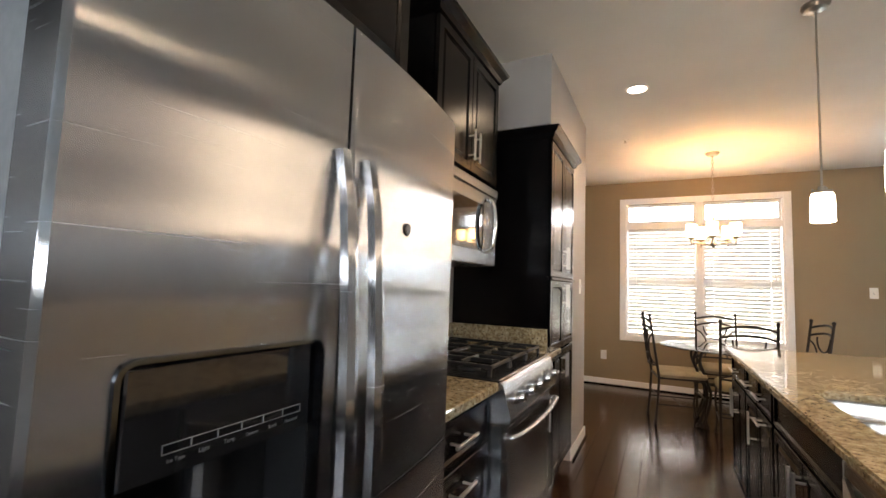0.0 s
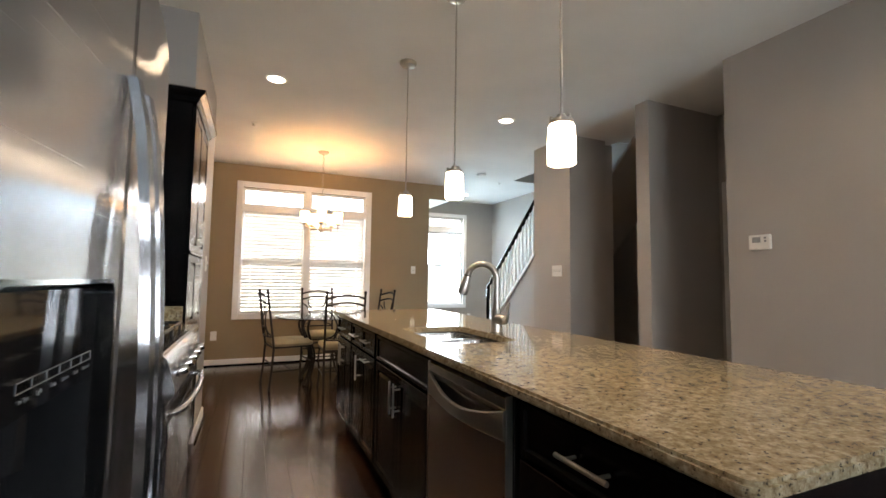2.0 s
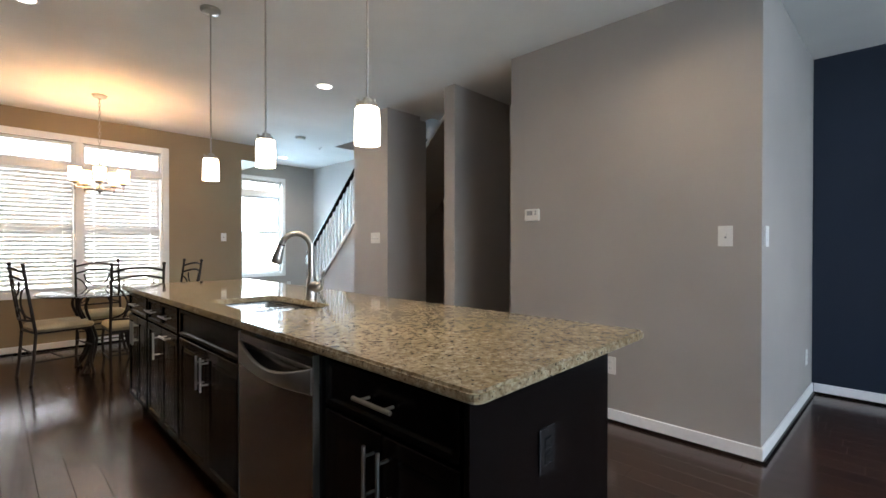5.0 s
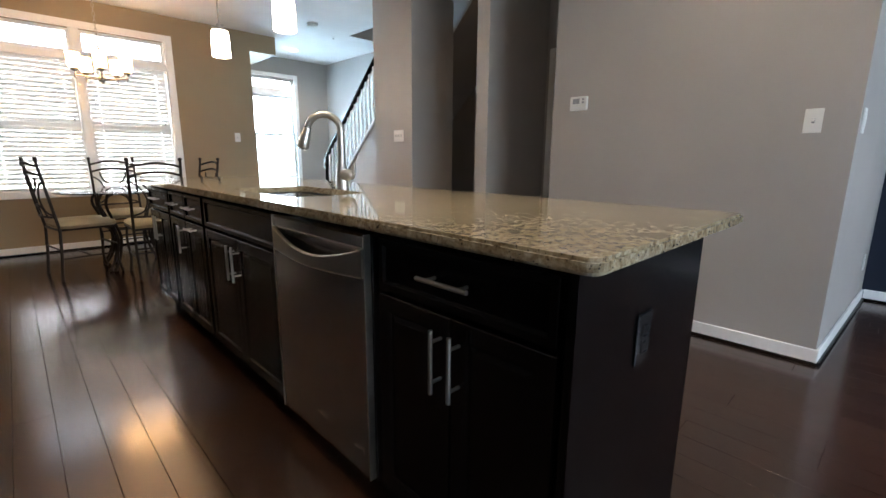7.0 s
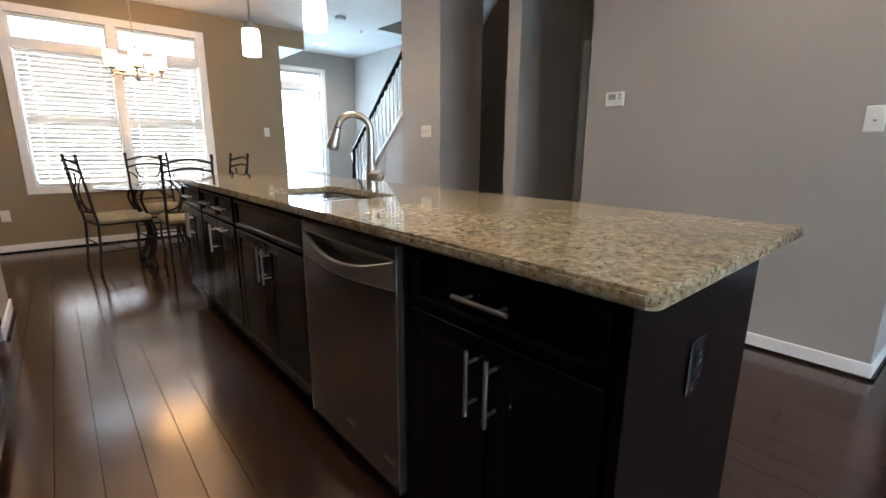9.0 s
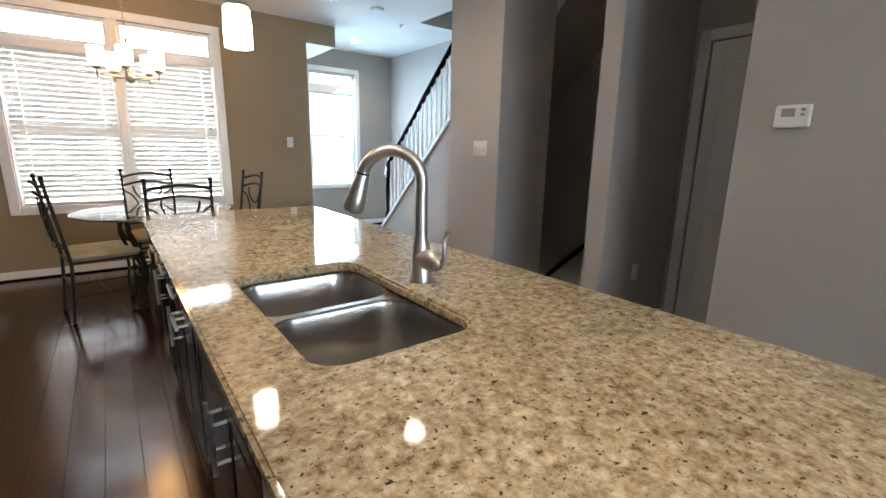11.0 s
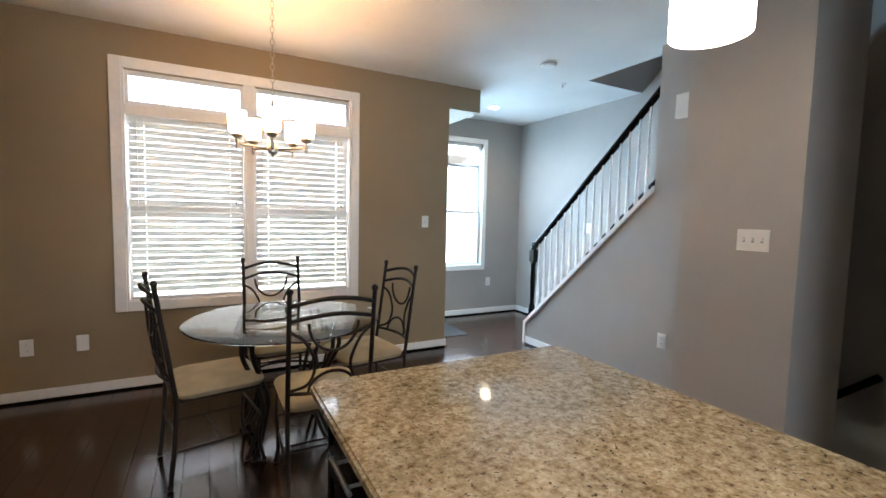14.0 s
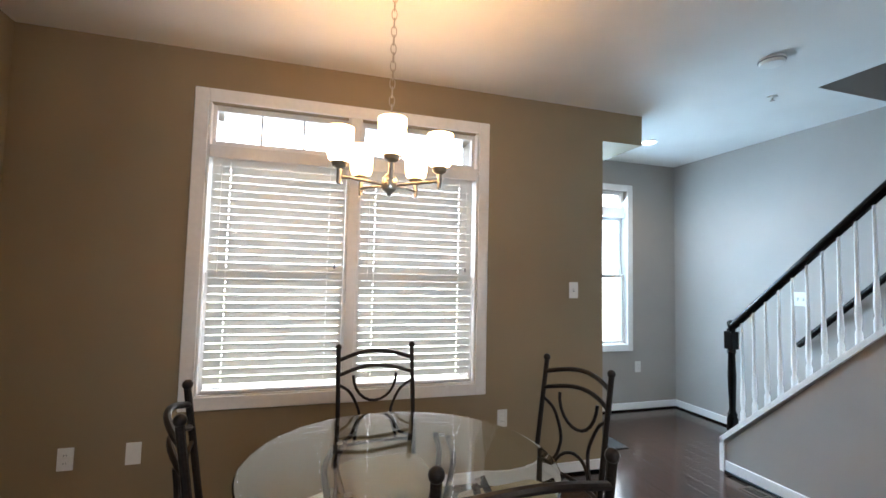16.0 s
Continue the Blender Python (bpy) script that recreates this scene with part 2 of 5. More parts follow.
VENT = plain("bronze_vent_enamel", (0.13, 0.105, 0.085), 0.35, 0.3)
RAILW = espresso("dark_handrail_wood", "y")
GLASS = clear_glass("table_glass", (0.93, 0.98, 0.95))
PANE = clear_glass("window_glass")
SLAT = slat_material()
SHADE_P = glow("lit_opal_shade", (1.0, 0.84, 0.64), 15.0)
SHADE_C = glow("lit_warm_opal_shade", (1.0, 0.56, 0.22), 20.0)
CANL = glow("lit_recessed_lens", (1.0, 0.90, 0.76), 14.0)
OUT = outdoors()
DCHROME = plain("dark_chrome", (0.14, 0.145, 0.15), 0.16, 1.0, 60, 0.02, 0.0)
LINE = plain("pale_print", (0.13, 0.135, 0.14), 0.5)

# ---- mesh helpers ----


def world_at(ob):
    p = Vector((0, 0, 0))
    while ob is not None:
        p += ob.location
        ob = ob.parent
    return p


def part(name, bm, material, parent=None, label="", smooth=False, at=None):
    me = bpy.data.meshes.new(name)
    if parent is not None or at is not None:
        off = Vector(at) if at is not None else world_at(parent)
        bmesh.ops.translate(bm, verts=bm.verts, vec=-off)
    bmesh.ops.recalc_face_normals(bm, faces=bm.faces)
    bm.to_mesh(me)
    bm.free()
    if smooth:
        for p in me.polygons:
            p.use_smooth = True
        me.set_sharp_from_angle(angle=radians(35))
    me.materials.append(material)
    ob = new(name, me)
    if at is not None:
        ob.location = at
    ob.parent = parent
    if label:
        tagged(ob, label)
    return ob


def thing(name, at, label, category, group=""):
    ob = new(name)
    ob.location = at
    ob.empty_display_size = 0.1
    return tagged(ob, label, category, group)


def one(name, bm, material, at, label, category, group="", smooth=False, kind=""):
    return tagged(part(name, bm, material, None, "", smooth, at), label, category, group, kind)


def box(*spans, bevel=0.0, seg=1, bm=None):
    """A box from (x0, x1, y0, y1, z0, z1), with bevelled edges."""
    x0, x1, y0, y1, z0, z1 = spans
    bm = bm or bmesh.new()
    vs = bmesh.ops.create_cube(bm, size=1.0)["verts"]
    bmesh.ops.transform(bm, matrix=Matrix.Translation(((x0 + x1) / 2, (y0 + y1) / 2, (z0 + z1) / 2)) @ Matrix.Diagonal((abs(x1 - x0), abs(y1 - y0), abs(z1 - z0), 1)), verts=vs)
    if bevel:
        es = list({e for v in vs for e in v.link_edges})
        bmesh.ops.bevel(bm, geom=es, offset=bevel, segments=seg, affect="EDGES", profile=0.5)
    return bm


def rod(a, b, r, r2=None, n=12, bm=None):
    """A round bar from a to b."""
    a, b = Vector(a), Vector(b)
    bm = bm or bmesh.new()
    vs = bmesh.ops.create_cone(bm, cap_ends=True, segments=n, radius1=r, radius2=r if r2 is None else r2, depth=(b - a).length)["verts"]
    bmesh.ops.transform(bm, matrix=Matrix.Translation((a + b) / 2) @ (b - a).to_track_quat("Z", "Y").to_matrix().to_4x4(), verts=vs)
    return bm


def ball(c, r, bm=None, n=12, squash=1.0):
    bm = bm or bmesh.new()
    vs = bmesh.ops.create_uvsphere(bm, u_segments=n, v_segments=max(6, n // 2), radius=r)["verts"]
    bmesh.ops.transform(bm, matrix=Matrix.Translation(c) @ Matrix.Diagonal((1, 1, squash, 1)), verts=vs)
    return bm


def tube(points, r, n=10, bm=None, radii=None):
    """A round bar bent along points."""
    bm = bm or bmesh.new()
    pts = [Vector(p) for p in points]
    rings, up = [], None
    for i, p in enumerate(pts):
        d = (pts[min(i + 1, len(pts) - 1)] - pts[max(i - 1, 0)]).normalized()
        if up is None:
            up = d.orthogonal().normalized()
        up = (up - d * up.dot(d)).normalized()
        side = d.cross(up)
        rr = radii[i] if radii else r
        rings.append([bm.verts.new(p + (up * math.cos(2 * math.pi * k / n) + side * math.sin(2 * math.pi * k / n)) * rr) for k in range(n)])
    for a, b in zip(rings, rings[1:]):
        for k in range(n):
            bm.faces.new((a[k], a[(k + 1) % n], b[(k + 1) % n], b[k]))
    bm.faces.new(rings[0][::-1]), bm.faces.new(rings[-1])
    return bm


def lathe(profile, c, n=24, bm=None):
    """A turned shape from (radius, height) pairs round the upright through c."""
    bm = bm or bmesh.new()
    rings = []
    for r, z in profile:
        rings.append([bm.verts.new((c[0] + max(r, 1e-4) * math.cos(2 * math.pi * k / n), c[1] + max(r, 1e-4) * math.sin(2 * math.pi * k / n), c[2] + z)) for k in range(n)])
    for a, b in zip(rings, rings[1:]):
        for k in range(n):
            bm.faces.new((a[k], a[(k + 1) % n], b[(k + 1) % n], b[k]))
    bm.faces.new(rings[0][::-1]), bm.faces.new(rings[-1])
    return bm


def arc(c, r, a0, a1, u, v, n=12):
    """Points on a circle's arc in the plane of u and v."""
    c, u, v = Vector(c), Vector(u), Vector(v)
    return [c + u * r * math.cos(radians(a0 + (a1 - a0) * i / n)) + v * r * math.sin(radians(a0 + (a1 - a0) * i / n)) for i in range(n + 1)]


def curve_through(points, n=8):
    """A smooth line through points."""
    p = [Vector(q) for q in points]
    p = [2 * p[0] - p[1]] + p + [2 * p[-1] - p[-2]]
    out = []
    for i in range(1, len(p) - 2):
        for k in range(n):
            t = k / n
            out.append(0.5 * (2 * p[i] + (p[i + 1] - p[i - 1]) * t + (2 * p[i - 1] - 5 * p[i] + 4 * p[i + 1] - p[i + 2]) * t * t + (3 * p[i] - p[i - 1] - 3 * p[i + 1] + p[i + 2]) * t ** 3))
    return out + [p[-2]]


def round_rect(x0, x1, y0, y1, r, n=5):
    out = []
    for cx, cy, a in ((x1 - r, y1 - r, 0), (x0 + r, y1 - r, 90), (x0 + r, y0 + r, 180), (x1 - r, y0 + r, 270)):
        out += [(cx + r * math.cos(radians(a + 90 * k / n)), cy + r * math.sin(radians(a + 90 * k / n))) for k in range(n + 1)]
    return out


def pierced(axis, lo, hi, at0, at1, holes, z0, z1):
    """A wall between at0 and at1 on one axis that runs from lo to hi on the other, with holes (a, b, z0, z1) cut through."""
    bm = bmesh.new()
    us = sorted({lo, hi, *[h[0] for h in holes], *[h[1] for h in holes]})
    for a, b in zip(us, us[1:]):
        cuts = sorted((h[2], h[3]) for h in holes if h[0] <= a and h[1] >= b)
        z = z0
        for c0, c1 in cuts + [(z1, z1)]:
            if c0 > z + 1e-6:
                box(*((at0, at1, a, b) if axis == "x" else (a, b, at0, at1)), z, c0, bm=bm)
            z = c1
    bmesh.ops.remove_doubles(bm, verts=bm.verts, dist=1e-5)
    inner = [f for f in bm.faces if len([g for e in f.edges for g in e.link_faces if g is not f and set(g.verts) == set(f.verts)])]
    bmesh.ops.delete(bm, geom=inner, context="FACES")
    return bm


def structure(name, bm, material, label, category="wall"):
    return tagged(part(name, bm, material), label, category, "", "structure")


# ---- the shell ----
CZ = 2.745
XK, XP, XT, XS, XW = -0.65, -0.015, 3.29, 3.84, 4.81
YD, YF, YB = 7.315, 8.52, -3.5
XC, YP, XD = 3.37, 4.36, -0.80
GR = "matt greige painted drywall"
fl = bmesh.new()
for a, b, c, d in ((-0.95, XS, YB - 0.15, YF + 0.15), (XS, 5.2, YB - 0.15, 3.72), (XS, 5.2, 7.0, YF + 0.15)):
    box(a, b, c, d, -0.12, -0.012, bm=fl)
floor = structure("floor", fl, SUB, "dark stained hardwood plank floor with a satin finish", "floor")
structure("wall_kitchen", box(XK - 0.15, XK, YB, 4.33, 0, CZ), GREIGE, GR + " behind the kitchen cabinets")
structure("wall_pantry_end", box(XD, XP, 4.33, 4.97, 0, CZ), GREIGE, GR + " pier beside the tall pantry cabinet")
structure("wall_over_pantry", box(XK, XP, 3.56, 4.33, 2.29, CZ), GREIGE, GR + " bulkhead above the pantry cabinet")
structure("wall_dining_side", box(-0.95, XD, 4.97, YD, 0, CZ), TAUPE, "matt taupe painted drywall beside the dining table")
WX0, WX1, WZ0, WZ1 = 0.172, 1.904, 0.688, 2.437
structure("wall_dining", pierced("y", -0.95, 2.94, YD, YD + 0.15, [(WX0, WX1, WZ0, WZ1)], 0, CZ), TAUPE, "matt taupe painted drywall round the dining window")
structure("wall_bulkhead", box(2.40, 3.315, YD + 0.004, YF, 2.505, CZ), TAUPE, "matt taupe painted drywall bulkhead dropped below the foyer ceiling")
V0, V1, VZ0, VZ1 = 2.60, 4.148, 0.715, 2.41
structure("wall_foyer", pierced("y", 2.25, 4.98, YF, YF + 0.15, [(V0, V1, VZ0, VZ1)], 0, CZ), GREIGE, GR + " round the foyer window")
structure("wall_foyer_side", box(2.25, 2.40, YD + 0.15, YF, 0, CZ), GREIGE, GR + " closing the foyer")
structure("wall_stair_outer", box(XW, XW + 0.15, 2.0, YF, -2.6, 5.4), GREIGE, GR + " along the stairs, lit by the foyer window")
structure("wall_stair_pier", box(XC, XS + 0.02, YP, 5.0, 0, CZ), GREIGE, GR + " pier beside the basement stairs")
structure("wall_closet_side", box(XC, XW, 3.35, 3.485, 0, CZ), GREIGE, GR + " end between closet door and basement stairs")
structure("wall_closet", pierced("x", 1.95, 3.35, 4.25, 4.37, [(2.685, 3.245, 0, 2.04)], 0, CZ), GREIGE, GR + " round the closet door")
structure("wall_thermostat", box(XT, XT + 0.14, 0.957, 2.645, 0, CZ), GREIGE, GR + " with the thermostat")
rw = bmesh.new()
rv = [[rw.verts.new((x, y, z)) for x, y in ((XT + 0.001, 0.9529), (5.18, 0.855), (5.18, 1.0), (XT + 0.001, 1.09))] for z in (0, CZ)]
for i in range(4):
    rw.faces.new((rv[0][i], rv[0][(i + 1) % 4], rv[1][(i + 1) % 4], rv[1][i]))
rw.faces.new(rv[0]), rw.faces.new(rv[1])
structure("wall_living_return", rw, GREIGE, GR + " turning the corner into the living room")
structure("wall_hall_end", box(XT + 0.14, 4.37, 1.85, 1.95, 0, CZ), GREIGE, GR + " closing the little hall")
structure("wall_accent", box(5.03, 5.18, YB, 0.86, 0, CZ), NAVY, "deep navy blue painted accent wall of the living room")
LX0, LX1, LZ0, LZ1 = 0.2, 4.4, 1.2, 2.3
structure("wall_living", pierced("y", XK - 0.15, 5.18, YB - 0.15, YB, [(LX0, LX1, LZ0, LZ1)], 0, CZ), GREIGE, GR + " round the living room window")

SL = 0.92
ce = bmesh.new()
HX, HY = 4.02, 6.48
for a, b, c, d in ((-0.95, HX, YB - 0.15, YF + 0.15), (HX, 5.2, HY, YF + 0.15), (HX, 5.2, YB - 0.15, 4.32)):
    box(a, b, c, d, CZ, CZ + 0.25, bm=ce)
structure("ceiling", ce, CEIL, "flat white painted drywall ceiling", "ceiling")


def slab_along(y0, z0, y1, z1, x0, x1, thick):
    """A sloping slab whose lower face runs from (y0, z0) to (y1, z1)."""
    bm = bmesh.new()
    vs = [bm.verts.new((x, y, z)) for x in (x0, x1) for y, z in ((y0, z0), (y1, z1), (y1, z1 + thick), (y0, z0 + thick))]
    for f in ((0, 1, 2, 3), (7, 6, 5, 4), (0, 4, 5, 1), (1, 5, 6, 2), (2, 6, 7, 3), (3, 7, 4, 0)):
        bm.faces.new([vs[i] for i in f])
    return bm


structure("ceiling_slope", slab_along(HY, CZ, 4.32, CZ + (HY - 4.32) * SL, HX, XW, 0.2), GREIGE, "sloping greige underside of the upper flight over the stairs", "ceiling")
structure("wall_stair_top", box(HX, XW, 4.17, 4.32, CZ + 0.25, 5.2), GREIGE, GR + " closing the stairwell above")
structure("wall_stair_inner", box(HX - 0.15, HX, 4.17, HY + 0.15, CZ + 0.25, 5.2), GREIGE, GR + " of the stairwell above")

# stairs: the sloping foot wall, its cap, the flight
Y0S, YW = 7.10, 5.55


def cap_z(y):
    return 0.245 + (Y0S - y) * SL


fw = bmesh.new()
prof = [(Y0S - 0.03, 0), (Y0S - 0.03, 0.195), (YW, cap_z(YW) - 0.02), (YW, 0)]
vs = [[fw.verts.new((x, y, z)) for y, z in prof] for x in (XS, XS + 0.12)]
for i in range(4):
    fw.faces.new((vs[0][i], vs[0][(i + 1) % 4], vs[1][(i + 1) % 4], vs[1][i]))
fw.faces.new(vs[0]), fw.faces.new(vs[1][::-1])
structure("wall_stair_end", box(XS, XS + 0.12, 5.0, YW, 0, CZ), GREIGE, GR + " where the stair rail ends, with the door chime")
structure("wall_stair_foot", fw, GREIGE, GR + " filling the triangle below the stair rail")
cap = bmesh.new()
for (ya, za), (yb, zb) in (((Y0S, 0.0), (Y0S, 0.245)), ((Y0S, 0.245), (YW, cap_z(YW)))):
    n = Vector((0, zb - za, yb - ya)).normalized()
    q = [(ya, za), (yb, zb), (yb - n.y * 0.035 * (1 if ya == yb else 0), zb - (0.045 if ya != yb else 0.02)), (ya - n.y * 0.035 * (1 if ya == yb else 0), za - (0.045 if ya != yb else 0))]
    vv = [[cap.verts.new((x, y, z)) for y, z in q] for x in (XS - 0.018, XS + 0.138)]
    for i in range(4):
        cap.faces.new((vv[0][i], vv[0][(i + 1) % 4], vv[1][(i + 1) % 4], vv[1][i]))
    cap.faces.new(vv[0]), cap.faces.new(vv[1][::-1])
structure("trim_stair_cap", cap, TRIM, "white painted sloping cap below the stair balusters", "trim")

stairs = thing("staircase", (4.41, 6.0, 0), "carpetless flight of dark treads with white risers climbing beside the wall", "staircase")
for i in range(13):
    y = 7.06 - i * 0.2
    part("riser", box(XS + 0.125, XW, y - 0.02, y, i * 0.184, i * 0.184 + 0.156), TRIM, stairs)
    part("tread", box(XS + 0.125, XW, y - 0.225, y + 0.025, i * 0.184 + 0.157, i * 0.184 + 0.184, bevel=0.008), RAILW, stairs)
structure("ceiling_basement", slab_along(6.9, -0.05, 4.03, 2.70, XS + 0.121, XW, 0.05), GREIGE, "sloping greige soffit above the basement stairs", "ceiling")
down = thing("basement_staircase", (4.4, 3.72, -0.2), "near-black steps going down to the basement", "staircase")
# steps take the same even near-black as the floor joints
for i in range(11):
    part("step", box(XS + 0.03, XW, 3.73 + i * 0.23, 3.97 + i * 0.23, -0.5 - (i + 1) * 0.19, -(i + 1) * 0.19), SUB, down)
structure("wall_basement_top", box(XS + 0.021, XS + 0.12, 4.36, 4.949, 0.0, 2.7), GREIGE, GR + " between the two flights")
structure("wall_basement", box(XS - 0.12, XS, 5.0, 7.0, -2.6, -0.13), GREIGE, GR + " beside the basement stairs")
structure("wall_basement_end", box(XS, XW, 6.9, 7.0, -2.6, -0.13), GREIGE, GR + " at the foot of the basement stairs")

# baseboards
def baseboard(x0, x1, y0, y1, h=0.086):
    bm = box(x0, x1, y0, y1, 0.0, h, bevel=0.004)
    structure("baseboard", bm, TRIM, "white painted flat baseboard", "baseboard")


def shoe(x0, x1, y0, y1):
    structure("trim_shoe", box(x0, x1, y0, y1, 0.0, 0.018, bevel=0.006), RAILW, "dark stained shoe moulding at the floor", "trim")


B = 0.014
for x0, x1, y0, y1, side in (
    (XD, XD + B, 4.97, YD, "+x"), (XD + B, 2.94, YD - B, YD, "-y"), (XD, XP, 4.97, 4.97 + B, "+y"),
    (XP, XP + B, 4.335, 4.97 + B, "+x"), (2.94, 2.94 + B, YD - B, YD + 0.15, "+x"), (2.40, XW - B, YF - B, YF, "-y"),
    (XW - B, XW, 7.1, YF, "-x"), (XS - B, XS, 5.0, Y0S - 0.04, "-x"), (XC - B, XC, YP, 5.0, "-x"), (XC - B, XS, YP - B, YP, "-y"),
    (XC - B, XC, 3.35 - B, 3.485, "-x"), (XC, 4.25, 3.35 - B, 3.35, "-y"), (XT - B, XT, 0.953 - B, 2.645, "-x"), (XT - B, XT + 0.14, 2.645, 2.645 + B, "+y"),
    (5.03 - B, 5.03, YB, 0.86 - B, "-x")):
    baseboard(x0, x1, y0, y1)
    s = 0.014
    if side == "+x":
        shoe(x1, x1 + s, y0, y1)
    elif side == "-x":
        shoe(x0 - s, x0, y0, y1)
    elif side == "+y":
        shoe(x0, x1, y1, y1 + s)
    else:
        shoe(x0, x1, y0 - s, y0)


for o_, h_, m_, nm_ in ((B, 0.086, TRIM, "baseboard"), (B + 0.014, 0.018, RAILW, "trim_shoe")):
    bm = box(-B, 1.733, -o_, 0.0, 0.0, h_, bevel=0.004)
    bmesh.ops.transform(bm, matrix=pose(XT, 0.953, 0, 0, 0, -3.0), verts=bm.verts)
    structure(nm_, bm, m_, "white painted flat baseboard" if m_ is TRIM else "dark stained shoe moulding at the floor", "baseboard" if m_ is TRIM else "trim")


# ---- windows ----
def casing(x0, x1, z0, z1, y, w=0.078, t=0.02):
    bm = bmesh.new()
    box(x0 - w, x0, y - t, y, z0 - w, z1 + w, bevel=0.004, bm=bm)
    box(x1, x1 + w, y - t, y, z0 - w, z1 + w, bevel=0.004, bm=bm)
    box(x0, x1, y - t, y, z1, z1 + w, bevel=0.004, bm=bm)
    box(x0, x1, y - t, y, z0 - w, z0, bevel=0.004, bm=bm)
    return bm


def sash(win, x0, x1, z0, z1, y, w=0.035, muntins=0):
    bm = bmesh.new()
    for s in ((x0, x0 + w, z0, z1), (x1 - w, x1, z0, z1), (x0 + w, x1 - w, z0, z0 + w), (x0 + w, x1 - w, z1 - w, z1)):
        box(s[0], s[1], y, y + 0.04, s[2], s[3], bevel=0.003, bm=bm)
    fr = part("window_frame", bm, TRIM, win)
    for i in range(muntins):
        x = x0 + w + (x1 - x0 - 2 * w) * (i + 1) / (muntins + 1)
        part("muntin", box(x - 0.006, x + 0.006, y + 0.012, y + 0.03, z0 + w, z1 - w), TRIM, fr)
    g = part("pane", box(x0 + w - 0.004, x1 - w + 0.004, y + 0.018, y + 0.022, z0 + w - 0.004, z1 - w + 0.004), PANE, fr)
    g.visible_shadow = False


MX = 1.04
win = tagged(new("window_1"), "white framed double window with transoms above closed blinds", "window", "", "structure")
win.location = (1.04, YD, WZ0)
part("casing", casing(WX0, WX1, WZ0, WZ1, YD), TRIM, win)
part("mullion", box(MX - 0.033, MX + 0.033, YD - 0.012, YD + 0.12, WZ0, WZ1, bevel=0.004), TRIM, win)
part("window_sill", box(WX0, WX1, YD + 0.001, YD + 0.10, WZ0 - 0.004, WZ0 + 0.006, bevel=0.002), TRIM, win)
for a, b in ((WX0, MX - 0.033), (MX + 0.033, WX1)):
    sash(win, a, b, 2.18, WZ1, YD + 0.05, 0.035, 2)
    part("transom_bar", box(a, b, YD + 0.03, YD + 0.11, 2.105, 2.179), TRIM, win)
    sash(win, a, b, 1.40, 2.105, YD + 0.09)
    sash(win, a, b, WZ0, 1.41, YD + 0.05)
    lin = bmesh.new()
    box(a, a + 0.012, YD, YD + 0.15, WZ0, WZ1, bm=lin), box(b - 0.012, b, YD, YD + 0.15, WZ0, WZ1, bm=lin)
    part("jamb", lin, TRIM, win)


def blind(x0, x1, z0, z1, y, pitch, tilt, group):
    bl = thing("window_blind", ((x0 + x1) / 2, y, z1), "lowered white faux wood slat blind inside the window", "blind", group)
    part("valance", box(x0 - 0.012, x1 + 0.012, y - 0.048, y - 0.03, z1 - 0.005, z1 + 0.075, bevel=0.004), TRIM, bl)
    part("headrail", box(x0 + 0.01, x1 - 0.01, y - 0.028, y + 0.025, z1 + 0.01, z1 + 0.055), TRIM, bl)
    me = None
    n = int((z1 - z0 - 0.03) / pitch)
    for i in range(n):
        z = z1 - 0.02 - i * pitch
        if me is None:
            hw = (x1 - x0) / 2
            cuts = [-hw + 0.006, -hw * 0.74 - 0.003, -hw * 0.74 + 0.003, hw * 0.74 - 0.003, hw * 0.74 + 0.003, hw - 0.006]
            bm = bmesh.new()
            for a, b in zip(cuts[::2], cuts[1::2]):
                box(a, b, -0.0232, 0.0232, -0.0011, 0.0011, bm=bm)
            for a in (-hw * 0.74, hw * 0.74):
                box(a - 0.003, a + 0.003, -0.0232, -0.008, -0.0011, 0.0011, bm=bm)
                box(a - 0.003, a + 0.003, 0.008, 0.0232, -0.0011, 0.0011, bm=bm)
            s = part("slat", bm, SLAT)
            me = s.data
        else:
            s = new("slat", me)
        s.parent = bl
        s.matrix_basis = pose(0, 0, z - z1, tilt + 0.15 * math.sin(i * 1.7), 0, 0)
    part("bottom_rail", box(x0 + 0.006, x1 - 0.006, y - 0.024, y + 0.024, z0, z0 + 0.018, bevel=0.003), TRIM, bl)
    for f in (0.13, 0.87):
        x = x0 + (x1 - x0) * f
        c = bmesh.new()
        for dy in (-0.026, 0.026):
            box(x - 0.0015, x + 0.0015, y + dy - 0.001, y + dy + 0.001, z0, z1 + 0.01, bm=c)
        part("ladder_cord", c, PLATE, bl)
    part("lift_cord", rod((x1 - 0.06, y - 0.04, z1 - 0.02), (x1 - 0.06, y - 0.04, z1 - 0.62), 0.0015, n=6), PLATE, bl)
    part("cord_tassel", lathe([(0.003, 0.02), (0.007, 0.012), (0.007, -0.008), (0.003, -0.012)], (x1 - 0.06, y - 0.04, z1 - 0.64), 8), GREYP, bl)
    part("tilt_wand", rod((x0 + 0.06, y - 0.04, z1 - 0.02), (x0 + 0.06, y - 0.04, z1 - 0.7), 0.003, n=6), PLATE, bl)


blind(WX0 + 0.026, MX - 0.044, 0.70, 2.10, YD + 0.03, 0.0485, -75, "blinds in the dining window")
blind(MX + 0.044, WX1 - 0.026, 0.70, 2.10, YD + 0.03, 0.0485, -75, "blinds in the dining window")

